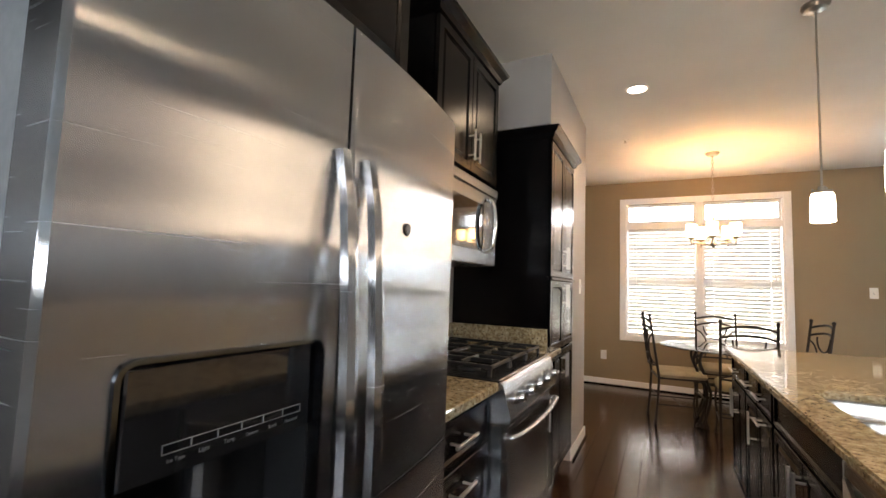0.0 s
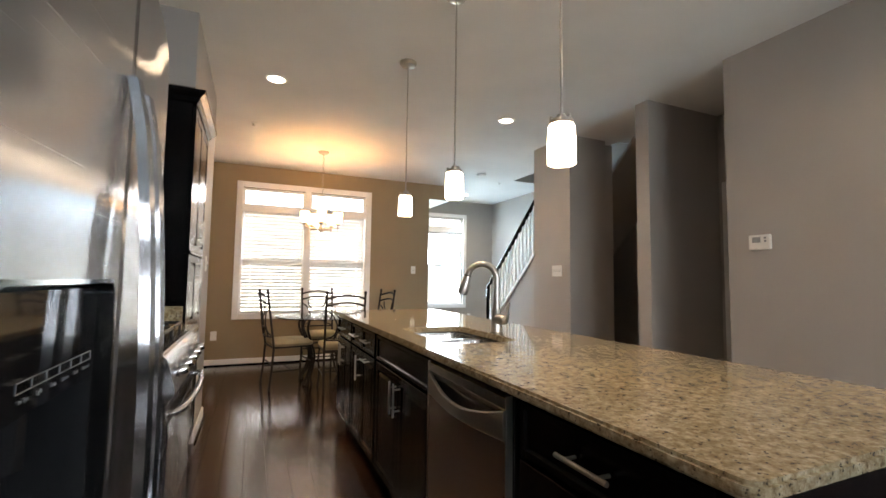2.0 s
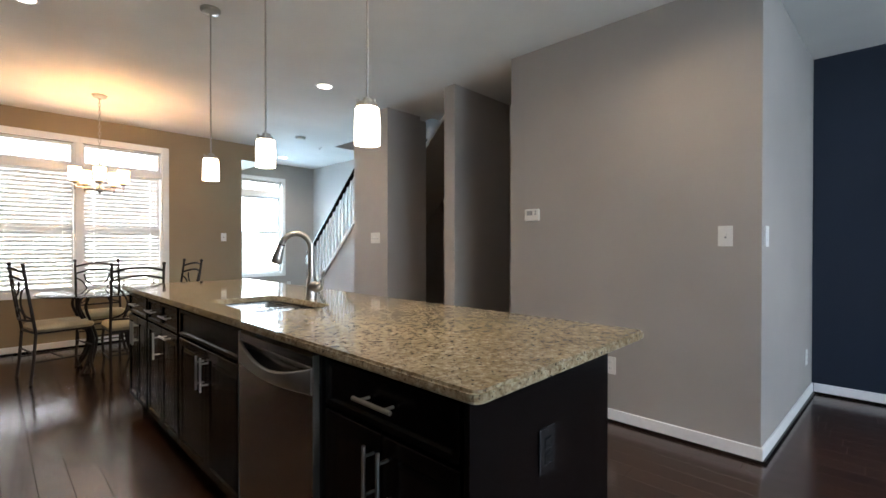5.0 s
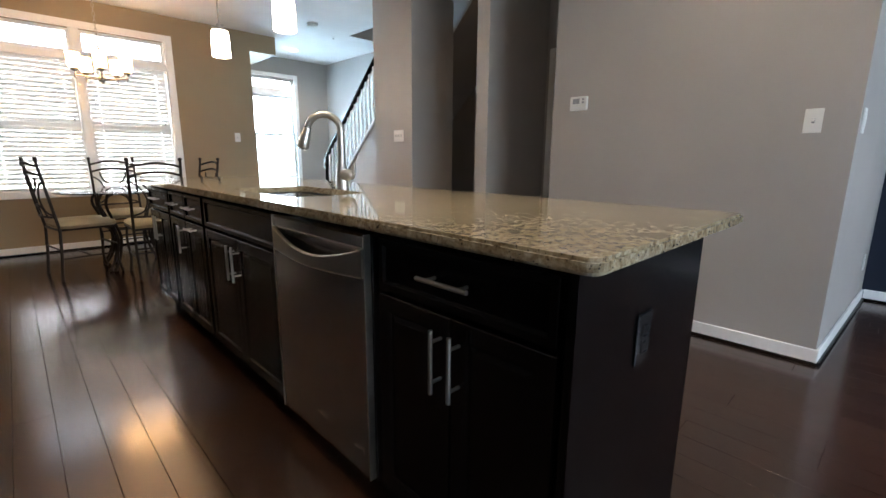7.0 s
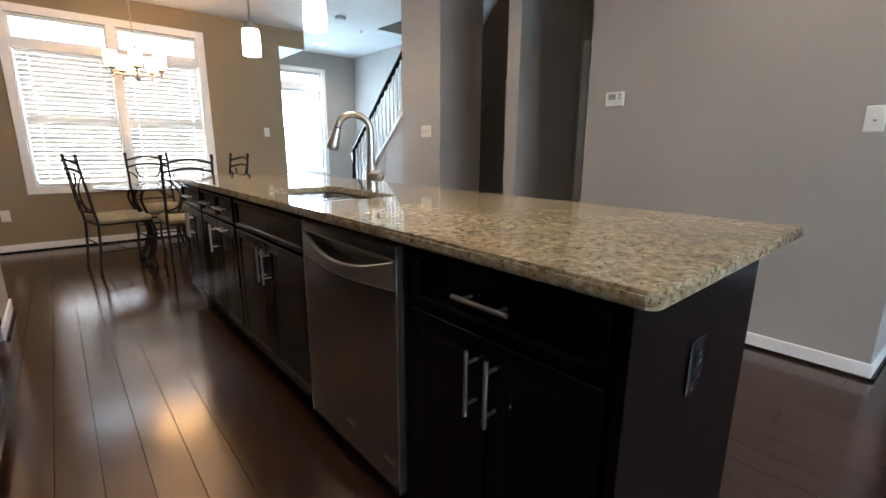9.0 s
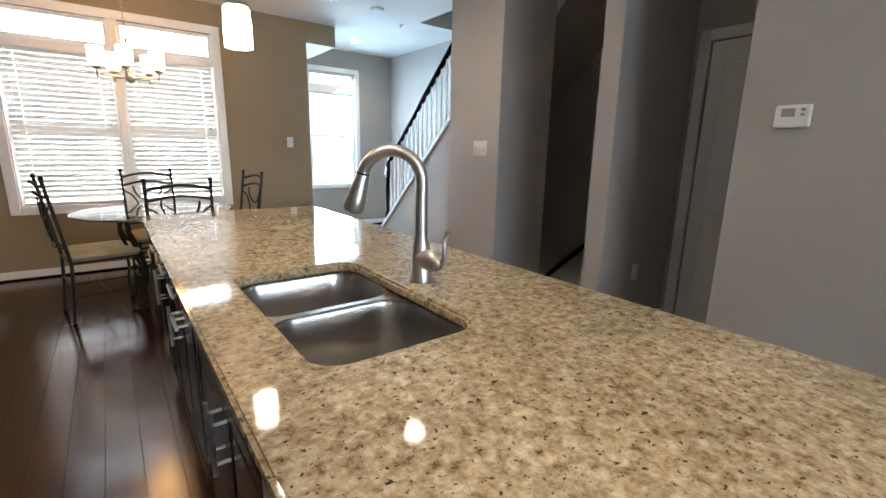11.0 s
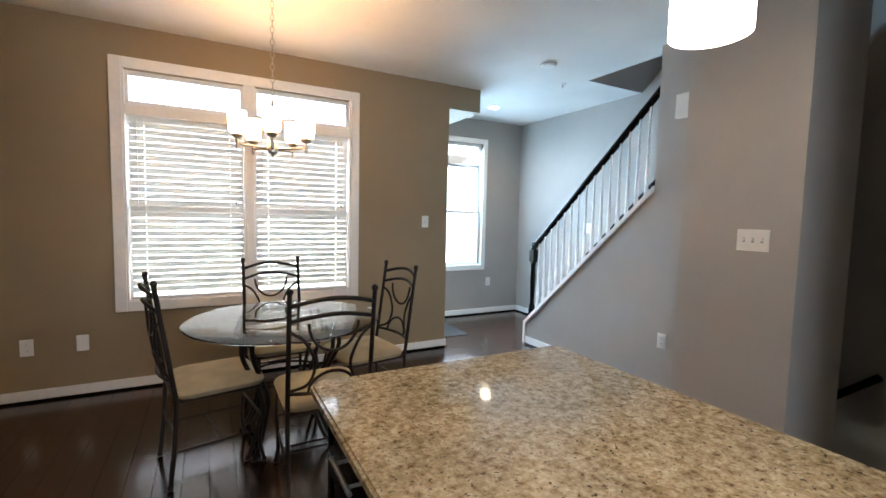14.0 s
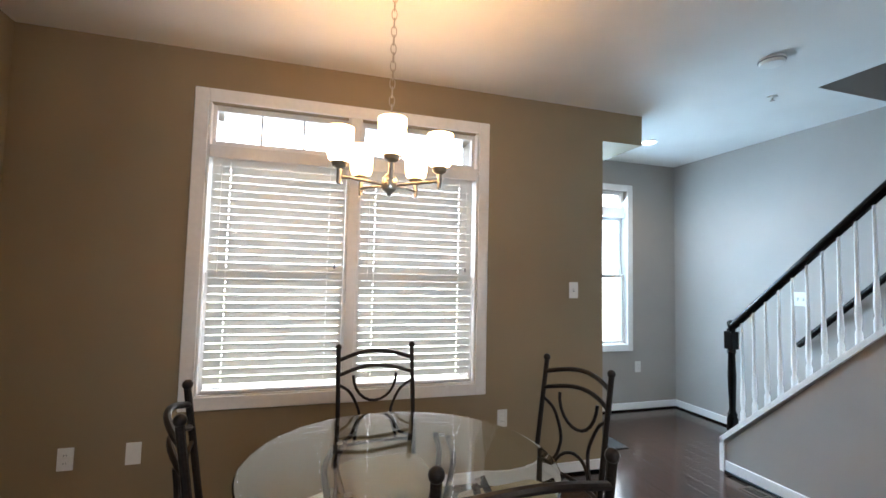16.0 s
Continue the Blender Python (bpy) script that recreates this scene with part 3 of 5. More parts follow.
win2 = tagged(new("window_2"), "tall white foyer window with a transom, washed out by daylight", "window", "", "structure")
win2.location = ((V0 + V1) / 2, YF, VZ0)
part("casing", casing(V0, V1, VZ0, VZ1, YF, 0.07), TRIM, win2)
part("window_sill", box(V0, V1, YF + 0.001, YF + 0.10, VZ0 - 0.004, VZ0 + 0.006, bevel=0.002), TRIM, win2)
part("transom_bar", box(V0, V1, YF + 0.03, YF + 0.11, 2.12, 2.199), TRIM, win2)
VM = (V0 + V1) / 2
for z0, z1 in ((VZ0, 2.12), (2.199, VZ1)):
    part("mullion", box(VM - 0.04, VM + 0.04, YF + 0.032, YF + 0.108, z0 + 0.006, z1), TRIM, win2)
for a, b in ((V0, VM - 0.04), (VM + 0.04, V1)):
    sash(win2, a, b, 2.20, VZ1, YF + 0.05, 0.035, 1)
    sash(win2, a, b, 1.44, 2.12, YF + 0.09)
    sash(win2, a, b, VZ0, 1.48, YF + 0.045)

win3 = tagged(new("window_3"), "white framed living room window", "window", "", "structure")
win3.location = ((LX0 + LX1) / 2, YB, LZ0)
for a, b in ((LX0, 1.6), (1.6, 3.0), (3.0, LX1)):
    sash(win3, a, b, 1.74, LZ1, YB - 0.1)
    sash(win3, a, b, LZ0, 1.74, YB - 0.1)

structure("backdrop", box(-40, 50, 55, 55.2, -12, 45), OUT, "pale overcast sky over soft greenery", "backdrop")
structure("backdrop", box(-40, 50, -55.2, -55, -12, 45), OUT, "pale overcast sky over soft greenery", "backdrop")


# ---- kitchen: cabinets ----
def panel_front(y0, y1, z0, z1, x, d, raised=True):
    """A framed cabinet front with a bevelled field; its face lies at x and looks along d (-1 or 1) on the x axis."""
    t = 0.02
    bm = box(min(x, x - d * t), max(x, x - d * t), y0, y1, z0, z1, bevel=0.0025)
    bm.faces.ensure_lookup_table()
    f = max((f for f in bm.faces if f.normal.x * d > 0.9), key=lambda f: f.calc_area())
    w = min(y1 - y0, z1 - z0)
    a = 0.055 if w > 0.2 else 0.022
    bmesh.ops.inset_region(bm, faces=[f], thickness=a, depth=0)
    bmesh.ops.inset_region(bm, faces=[f], thickness=0.010, depth=-0.008)
    if raised and w > 0.2:
        bmesh.ops.inset_region(bm, faces=[f], thickness=0.004, depth=0)
        bmesh.ops.inset_region(bm, faces=[f], thickness=0.022, depth=0.006)
    return bm


def bar_handle(parent, x, d, y, z, length, vertical):
    r, off = 0.0058, 0.034
    bm = bmesh.new()
    v = Vector((0, 0, 1)) if vertical else Vector((0, 1, 0))
    c = Vector((x + d * off, y, z))
    rod(c - v * length / 2, c + v * length / 2, r, bm=bm)
    for s in (-0.32, 0.32):
        p = c + v * length * s
        rod(p, (x, p.y, p.z), 0.0045, n=8, bm=bm)
    part("handle", bm, NICKEL, parent, "brushed nickel bar handle", True)


def base_unit(name, y0, y1, x, d, back, drawers, doors, label, group, top=0.885, kick=0.10, drawer_h=0.14, hollow=False):
    """A base cabinet: body with toe kick, drawer fronts over doors. drawers, doors: (y0, y1, handle) lists."""
    u = thing(name, ((x + back) / 2, (y0 + y1) / 2, 0), label, "cabinet", group)
    body = bmesh.new()
    xf = x - d * 0.02
    if hollow:
        box(min(xf, back), max(xf, back), y0, y1, kick, 0.66, bm=body)
        box(min(xf, xf - d * 0.03), max(xf, xf - d * 0.03), y0, y1, 0.66, top, bm=body)
        for a in (y1 - 0.018,):
            box(min(xf - d * 0.03, back), max(xf - d * 0.03, back), a, a + 0.018, 0.66, top, bm=body)
    else:
        box(min(xf, back), max(xf, back), y0, y1, kick, top, bm=body)
    xk = x - d * 0.085
    box(min(xk, back), max(xk, back), y0, y1, 0, kick, bm=body)
    part("body", body, ESP, u)
    zt = top - 0.022
    for a, b, h in drawers:
        o = part("drawer_front", panel_front(a + 0.006, b - 0.006, zt - drawer_h, zt, x, d, False), ESPH, u)
        if h:
            bar_handle(o, x, d, (a + b) / 2, zt - drawer_h / 2 + 0.003, min(0.16, (b - a) * 0.5), False)
    zd = zt - drawer_h - 0.014 if drawers else zt
    for a, b, h in doors:
        o = part("door", panel_front(a + 0.004, b - 0.004, kick + 0.012, zd, x, d), ESP, u)
        if h == "top":
            bar_handle(o, x, d, (a + b) / 2, zd - 0.03, 0.13, False)
        elif h is not None:
            bar_handle(o, x, d, a + 0.03 if h == "lo" else b - 0.03, zd - 0.108, 0.16, True)
    return u


IX, IB = 1.018, 1.62
D0, D1 = 1.75, 2.352
G1 = "island cabinets"
base_unit("base_cabinet", 1.15, 1.743, IX, -1, IB, [(1.165, 1.728, True)], [(1.165, 1.447, "hi"), (1.447, 1.728, "lo")], "espresso stained island cabinet with one drawer over two doors", G1)
base_unit("sink_cabinet", D1, 3.245, IX, -1, IB, [(D1 + 0.015, 3.23, False)], [(D1 + 0.015, 2.80, "hi"), (2.80, 3.23, "lo")], "espresso stained sink cabinet with a blank front over two doors", G1, hollow=True)
base_unit("base_cabinet", 3.25, 3.925, IX, -1, IB, [(3.26, 3.59, True), (3.59, 3.915, True)], [(3.26, 3.59, "top"), (3.59, 3.915, "lo")], "espresso stained island cabinet with two small drawers over two doors", G1)
base_unit("base_cabinet", 3.93, 4.475, IX, -1, IB, [(3.94, 4.465, True)], [(3.94, 4.205, "hi"), (4.205, 4.465, "lo")], "espresso stained island cabinet with one drawer over two doors", G1)
pan = thing("island_end_cladding", (1.35, 1.14, 0), "espresso stained end panel closing the island", "panel")
part("board", box(IX - 0.01, 1.70, 1.132, 1.148, 0.0, 0.885, bevel=0.002), ESP, pan)
part("stile", box(IX - 0.012, IX + 0.022, 1.128, 1.132, 0.0, 0.885), ESP, pan)
pan2 = thing("island_back_cladding", (1.66, 2.8, 0), "espresso stained back panel under the seating overhang", "panel")
part("board", box(1.66, 1.68, 1.149, 4.475, 0.0, 0.885, bevel=0.002), ESP, pan2)
part("filler", box(1.622, 1.658, 1.149, 4.475, 0.10, 0.88), ESP, pan2)

# dishwasher
dw = thing("dishwasher", (1.3, 2.05, 0), "stainless steel dishwasher with a bowed handle, built into the island", "dishwasher")
part("tub", box(1.02, IB, D0, D1 - 0.05, 0.10, 0.86), BLACK, dw)
part("kick_plate", box(1.085, 1.10, D0, D1 - 0.004, 0.0, 0.10), BLACK, dw)
dbm = bmesh.new()
sec = [(0.004, 0.108), (0.0, 0.114), (-0.002, 0.4), (-0.001, 0.738), (0.004, 0.744), (0.014, 0.752), (0.016, 0.80), (0.002, 0.824), (-0.001, 0.83), (0.0, 0.860), (0.006, 0.866), (0.020, 0.866), (0.020, 0.108)]
ends = [[dbm.verts.new((0.998 + dx, y, z)) for dx, z in sec] for y in (D0 + 0.010, D1 - 0.012)]
for i in range(len(sec)):
    dbm.faces.new((ends[0][i], ends[0][(i + 1) % len(sec)], ends[1][(i + 1) % len(sec)], ends[1][i]))
dbm.faces.new(ends[0]), dbm.faces.new(ends[1][::-1])
dd = part("door", dbm, STEEL_D, dw, "brushed stainless steel door with a pocket behind the handle")
for y in (D0 + 0.006, D1 - 0.012):
    part("edge_trim", box(0.9955, 1.018, y, y + 0.004, 0.108, 0.866, bevel=0.001), NICKEL, dd, "bright folded steel edge")
hb = bmesh.new()
N = 20
rows = []
for i in range(N + 1):
    f = i / N
    bow = math.sin(math.pi * f)
    y = D0 + 0.016 + (D1 - D0 - 0.034) * f
    xo = 0.994 - 0.021 * bow
    zt_, zb_ = 0.826 - 0.052 * bow, 0.742 - 0.010 * bow
    rows.append([hb.verts.new(c) for c in ((xo + 0.001, y, zt_), (xo - 0.002, y, zt_ - 0.004), (xo - 0.002, y, zb_ + 0.006), (xo + 0.002, y, zb_), (xo + 0.012, y, zb_), (xo + 0.010, y, zt_))])
for r0, r1 in zip(rows, rows[1:]):
    for k in range(6):
        hb.faces.new((r0[k], r0[(k + 1) % 6], r1[(k + 1) % 6], r1[k]))
hb.faces.new(rows[0]), hb.faces.new(rows[-1][::-1])
part("handle", hb, NICKEL, dd, "bowed full width steel handle")
for y0_, y1_, z in ((D0 + 0.04, D0 + 0.09, 0.178), (D0 + 0.27, D0 + 0.32, 0.19)):
    part("badge", box(0.9935, 0.9975, y0_, y1_, z, z + 0.018, bevel=0.001), CHROME, dd)

# granite tops
def slab(outline, hole, z0, z1, edge=0.006):
    bm = bmesh.new()
    loops = []
    for pts in [outline] + (hole if hole and isinstance(hole[0], list) else [hole] if hole else []):
        vs_ = [bm.verts.new((x, y, z1)) for x, y in pts]
        loops.append([bm.edges.new((vs_[i], vs_[(i + 1) % len(vs_)])) for i in range(len(vs_))])
    bmesh.ops.triangle_fill(bm, use_beauty=True, edges=[e for l in loops for e in l])
    faces = bm.faces[:]
    r = bmesh.ops.extrude_face_region(bm, geom=faces)
    bmesh.ops.translate(bm, verts=[g for g in r["geom"] if isinstance(g, bmesh.types.BMVert)], vec=(0, 0, z0 - z1))
    bmesh.ops.recalc_face_normals(bm, faces=bm.faces)
    rim = [e for e in bm.edges if len(e.link_faces) == 2 and e.calc_face_angle() > 0.8 and abs(e.verts[0].co.z - e.verts[1].co.z) < 1e-5]
    bmesh.ops.bevel(bm, geom=rim, offset=edge, segments=2, affect="EDGES")
    return bm


SX0, SX1, SY0, SY1 = 1.108, 1.462, 2.40, 3.047
one("island_worktop", slab(round_rect(0.97, 1.885, 1.078, 4.488, 0.03), round_rect(SX0, SX1, SY0, SY1, 0.06), 0.887, 0.917, 0.007), GRAN, (1.42, 2.8, 0.885),
    "polished speckled beige granite worktop with an undermount sink cutout", "worktop")

snk = thing("kitchen_sink", ((SX0 + SX1) / 2, 2.74, 0.68), "double bowl stainless steel sink set under the granite", "sink")
BOWLS = ((2.768, SY1 + 0.002, 0.19), (SY0 - 0.002, 2.735, 0.20))
rims = [[tuple(p) for p in round_rect(SX0 - 0.002, SX1 + 0.002, a, b, 0.07)] for a, b, deep in BOWLS]
part("rim", slab(round_rect(SX0 - 0.03, SX1 + 0.03, SY0 - 0.03, SY1 + 0.03, 0.07), rims, 0.868, 0.884, 0.006), SINKM, snk, "pressed steel rim with a rounded divider")
for a, b, deep in BOWLS:
    bm = bmesh.new()
    loops = []
    x0, x1 = SX0 - 0.002, SX1 + 0.002
    for ins, z, r in ((0.0, 0.878, 0.07), (0.003, 0.866, 0.069), (0.010, 0.80, 0.066), (0.014, 0.884 - deep + 0.05, 0.064), (0.019, 0.884 - deep + 0.025, 0.061), (0.030, 0.884 - deep + 0.009, 0.055), (0.045, 0.884 - deep + 0.002, 0.048), (0.07, 0.884 - deep, 0.04)):
        loops.append([bm.verts.new((x, y, z)) for x, y in round_rect(x0 + ins, x1 - ins, a + ins, b - ins, r)])
    for la, lb in zip(loops, loops[1:]):
        for k in range(len(la)):
            bm.faces.new((la[k], la[(k + 1) % len(la)], lb[(k + 1) % len(lb)], lb[k]))
    bm.faces.new(loops[-1])
    bw = part("bowl", bm, SINKM, snk, "", True)
    c = ((x0 + x1) / 2 + 0.02, (a + b) / 2, 0.884 - deep)
    part("drain", lathe([(0.045, 0.0012), (0.043, 0.0026), (0.036, 0.0022), (0.033, 0.0012), (0.001, 0.0012)], c, 20), CHROME, bw, "chrome drain basket", True)
    part("strainer", lathe([(0.031, 0.0012), (0.031, 0.0018), (0.02, 0.0019), (0.001, 0.0018)], c, 20), GREYP, bw, "dark strainer")
    part("strainer_knob", lathe([(0.006, 0.0018), (0.007, 0.005), (0.001, 0.0065)], c, 12), CHROME, bw, "", True)

# faucet
FX, FY = 1.536, 2.735
fau = thing("kitchen_faucet", (FX, FY, 0.917), "brushed nickel gooseneck pull down faucet with a side lever", "faucet")
part("base", lathe([(0.030, 0), (0.031, 0.004), (0.029, 0.012), (0.027, 0.06), (0.0245, 0.105), (0.0185, 0.125)], (FX, FY, 0.917), 24), NICKEL, fau, "", True)
sdir = Vector((-0.80, 0.60, 0)).normalized()
R = 0.079
neck = [Vector((FX, FY, 1.03)), Vector((FX, FY, 1.10)), Vector((FX, FY, 1.16))]
ctr = Vector((FX, FY, 1.197)) + sdir * R
neck += arc(ctr, R, 180, 12, sdir, (0, 0, 1), 18)
part("spout", tube(neck, 0.0165, 16, radii=[0.0185, 0.018, 0.0175] + [0.0172 - 0.0017 * i / 18 for i in range(19)]), NICKEL, fau, "", True)
e0, e1 = neck[-1], neck[-1] + (neck[-1] - neck[-2]).normalized() * 0.105
dn = (e1 - e0).normalized()
part("joint_ring", tube([e0 - dn * 0.002, e0 + dn * 0.002], 0.0178, 16), BLACK, fau, "dark joint ring")
sp = part("spray_head", tube([e0 + dn * 0.002, e0 + dn * 0.006, e0 + dn * 0.07, e0 + dn * 0.097, e1], 0.016, 16, radii=[0.0172, 0.0182, 0.0265, 0.029, 0.025]), NICKEL, fau, "", True)
part("spray_face", tube([e1 - dn * 0.002, e1 + dn * 0.003], 0.017, 16), BLACK, sp)
ld = Vector((0.12, -1.0, 0)).normalized()
p0 = Vector((FX, FY, 0.985))
lv = part("valve", tube([p0, p0 + ld * 0.02, p0 + ld * 0.04, p0 + ld * 0.06, p0 + ld * 0.075, p0 + ld * 0.084, p0 + ld * 0.087], 0.02, 18, radii=[0.026, 0.0275, 0.0285, 0.027, 0.0225, 0.014, 0.004]), NICKEL, fau, "", True)
part("lever", tube(curve_through([p0 + ld * 0.076, p0 + ld * 0.092 + Vector((0, 0, 0.006)), p0 + ld * 0.096 + Vector((0, 0, 0.035)), p0 + ld * 0.093 + Vector((0, 0, 0.062)), p0 + ld * 0.108 + Vector((0, 0, 0.088))], 5), 0.007, 10, radii=[0.009] * 6 + [0.0075] * 5 + [0.007] * 5 + [0.0065] * 5), NICKEL, lv, "", True)

# wall run: base cabinets, tops, splash
RY0, RY1, RYM = 2.448, 3.212, 2.83
CXF = 0.037
G2 = "wall cabinets"
bank = base_unit("drawer_cabinet", 1.87, 2.442, CXF, 1, XK, [(1.88, 2.435, True)], [], "espresso stained three drawer base cabinet between refrigerator and range", G2)
for z0, z1 in ((0.418, 0.709), (0.112, 0.404)):
    front = part("drawer_front", panel_front(1.886, 2.429, z0, z1, CXF, 1), ESPH, bank)
    bar_handle(front, CXF, 1, 2.1575, z1 - 0.06, 0.16, False)
base_unit("base_cabinet", 3.218, 3.552, CXF, 1, XK, [(3.23, 3.545, True)], [(3.23, 3.545, "lo")], "espresso stained base cabinet between range and pantry", G2)
for a, b in ((1.868, 2.444), (3.216, 3.556)):
    one("wall_worktop", box(XK, 0.067, a, b, 0.885, 0.917, bevel=0.006, seg=2), GRAN, (-0.35, (a + b) / 2, 0.885), "speckled beige granite worktop beside the range", "worktop", "granite wall tops")
sp_ = bmesh.new()
box(XK, XK + 0.022, 3.216, 3.556, 0.917, 1.02, bevel=0.003, bm=sp_)
box(XK + 0.022, -0.015, 3.534, 3.556, 0.917, 1.02, bevel=0.003, bm=sp_)
one("backsplash", sp_, GRAN, (-0.6, 3.43, 0.917), "low granite splash along wall and pantry side", "backsplash")
one("backsplash", box(XK, XK + 0.022, 1.868, 2.444, 0.917, 1.02, bevel=0.003), GRAN, (-0.69, 2.15, 0.917), "low granite splash along the kitchen wall", "backsplash")

# pantry
pt = thing("pantry_cabinet", (-0.37, 4.0, 0), "tall espresso stained pantry cabinet with four doors and crown moulding", "cabinet")
part("body", box(XK, -0.025, 3.56, 4.325, 0.10, 2.20), ESP, pt)
part("plinth", box(XK, -0.09, 3.56, 4.325, 0, 0.10), ESP, pt)
for z0, z1, hz in ((0.112, 0.862, 0.76), (0.875, 1.315, 1.22), (1.337, 2.185, 1.47)):
    for a, b, h in ((3.568, 3.941, 1), (3.945, 4.317, 0)):
        o = part("door", panel_front(a, b, z0, z1, -0.003, 1), ESP, pt)
        bar_handle(o, -0.003, 1, b - 0.03 if h else a + 0.03, hz, 0.15, True)
part("mid_rail", box(-0.025, 0.008, 3.556, 4.327, 1.318, 1.334, bevel=0.002), ESPH, pt, "narrow trim rail")


def crown(x1, y0, y1, z, back, ends=True):
    bm = bmesh.new()
    prof_ = [(0.0, 0.0), (0.012, 0.006), (0.02, 0.03), (0.045, 0.055), (0.05, 0.07)]
    rings = [[(x1 + o, y0 - (o if ends else 0), y1 + (o if ends else 0), z + h) for o, h in prof_]][0]
    vv = [[bm.verts.new(c) for c in ((back, ya, zz), (xx, ya, zz), (xx, yb, zz), (back, yb, zz))] for xx, ya, yb, zz in rings]
    for a, b in zip(vv, vv[1:]):
        for k in range(4):
            bm.faces.new((a[k], a[(k + 1) % 4], b[(k + 1) % 4], b[k]))
    bm.faces.new(vv[0][::-1]), bm.faces.new(vv[-1])
    return bm


cr = crown(-0.003, 3.56, 4.325, 2.195, XK)
part("crown", cr, ESPH, pt, "stepped crown moulding")

# cabinet above the microwave, cabinet above the refrigerator
uc = thing("upper_cabinet", (-0.49, 2.85, 1.86), "espresso stained wall cabinet with two doors above the microwave", "cabinet")
part("body", box(XK, -0.257, RY0, RY1, 1.81, 2.425), ESP, uc)
for a, b, h in ((RY0 + 0.006, RYM - 0.002, 1), (RYM + 0.002, RY1 - 0.006, 0)):
    o = part("door", panel_front(a, b, 1.82, 2.415, -0.235, 1), ESP, uc)
    bar_handle(o, -0.235, 1, b - 0.03 if h else a + 0.03, 1.94, 0.15, True)
part("crown", crown(-0.24, RY0, RY1, 2.42, XK), ESPH, uc, "stepped crown moulding")
fc = thing("upper_cabinet", (-0.4, 1.40, 1.76), "espresso stained deep cabinet above the refrigerator", "cabinet")
part("body", box(XK, -0.057, 0.96, 1.90, 1.80, 2.425), ESP, fc)
for a, b, h in ((0.966, 1.428, 1), (1.432, 1.894, 0)):
    o = part("door", panel_front(a, b, 1.81, 2.415, -0.035, 1), ESP, fc)
    bar_handle(o, -0.035, 1, b - 0.03 if h else a + 0.03, 1.93, 0.15, True)
part("crown", crown(-0.04, 0.96, 1.90, 2.42, XK), ESPH, fc, "stepped crown moulding")
fp = thing("refrigerator_surround", (-0.35, 0.95, 0), "espresso stained tall side panel beside the refrigerator", "panel")
part("board", box(XK, -0.035, 0.938, 0.958, 0, 2.42), ESP, fp)
fp2 = thing("refrigerator_surround", (-0.35, 1.9, 0.92), "espresso stained side panel above the worktop", "panel")
part("board", box(XK, -0.055, 1.902, 1.922, 0.918, 2.42), ESP, fp2)

# refrigerator
fr = thing("refrigerator", (-0.25, 1.40, 0), "stainless steel side by side refrigerator with ice and water dispenser", "refrigerator")
part("cabinet", box(XK + 0.03, 0.07, 1.066, 1.847, 0.02, 1.655, bevel=0.005), GREYP, fr, "grey painted cabinet")
part("grille", box(0.02, 0.085, 1.066, 1.84, 0.0, 0.075), BLACK, fr)


def fridge_x(y):
    """The doors bow outwards across the whole front."""
    return 0.172 - 0.032 * abs((y - 1.44) / 0.41) ** 2.2


def curved_door(y0, y1, z0, z1, hole=None):
    bm = bmesh.new()
    ys = sorted({y0, y1, y0 + 0.006, y1 - 0.006, *[y0 + (y1 - y0) * i / 14 for i in range(15)], *((hole[0], hole[1]) if hole else ())})
    zs = sorted({z0, z1, z0 + 0.006, z1 - 0.006, *((hole[2], hole[3]) if hole else ())})
    back = 0.075

    def xf(y, z):
        edge = 0.006 if (y in (y0, y1) or z in (z0, z1)) else 0
        return fridge_x(y) - edge
    grid = [[bm.verts.new((xf(y, z), y, z)) for z in zs] for y in ys]
    rear = [[bm.verts.new((back, y, z)) for z in (z0, z1)] for y in ys]
    for i in range(len(ys) - 1):
        for j in range(len(zs) - 1):
            if hole and hole[0] <= ys[i] < hole[1] and hole[2] <= zs[j] < hole[3]:
                continue
            bm.faces.new((grid[i][j], grid[i + 1][j], grid[i + 1][j + 1], grid[i][j + 1]))
        bm.faces.new((rear[i][0], rear[i][1], rear[i + 1][1], rear[i + 1][0]))
        bm.faces.new((grid[i][0], rear[i][0], rear[i + 1][0], grid[i + 1][0]))
        bm.faces.new((grid[i][-1], grid[i + 1][-1], rear[i + 1][1], rear[i][1]))
    bm.faces.new([g for g in grid[0]] + [rear[0][1], rear[0][0]])
    bm.faces.new([rear[-1][0], rear[-1][1]] + [g for g in grid[-1]][::-1])
    return bm


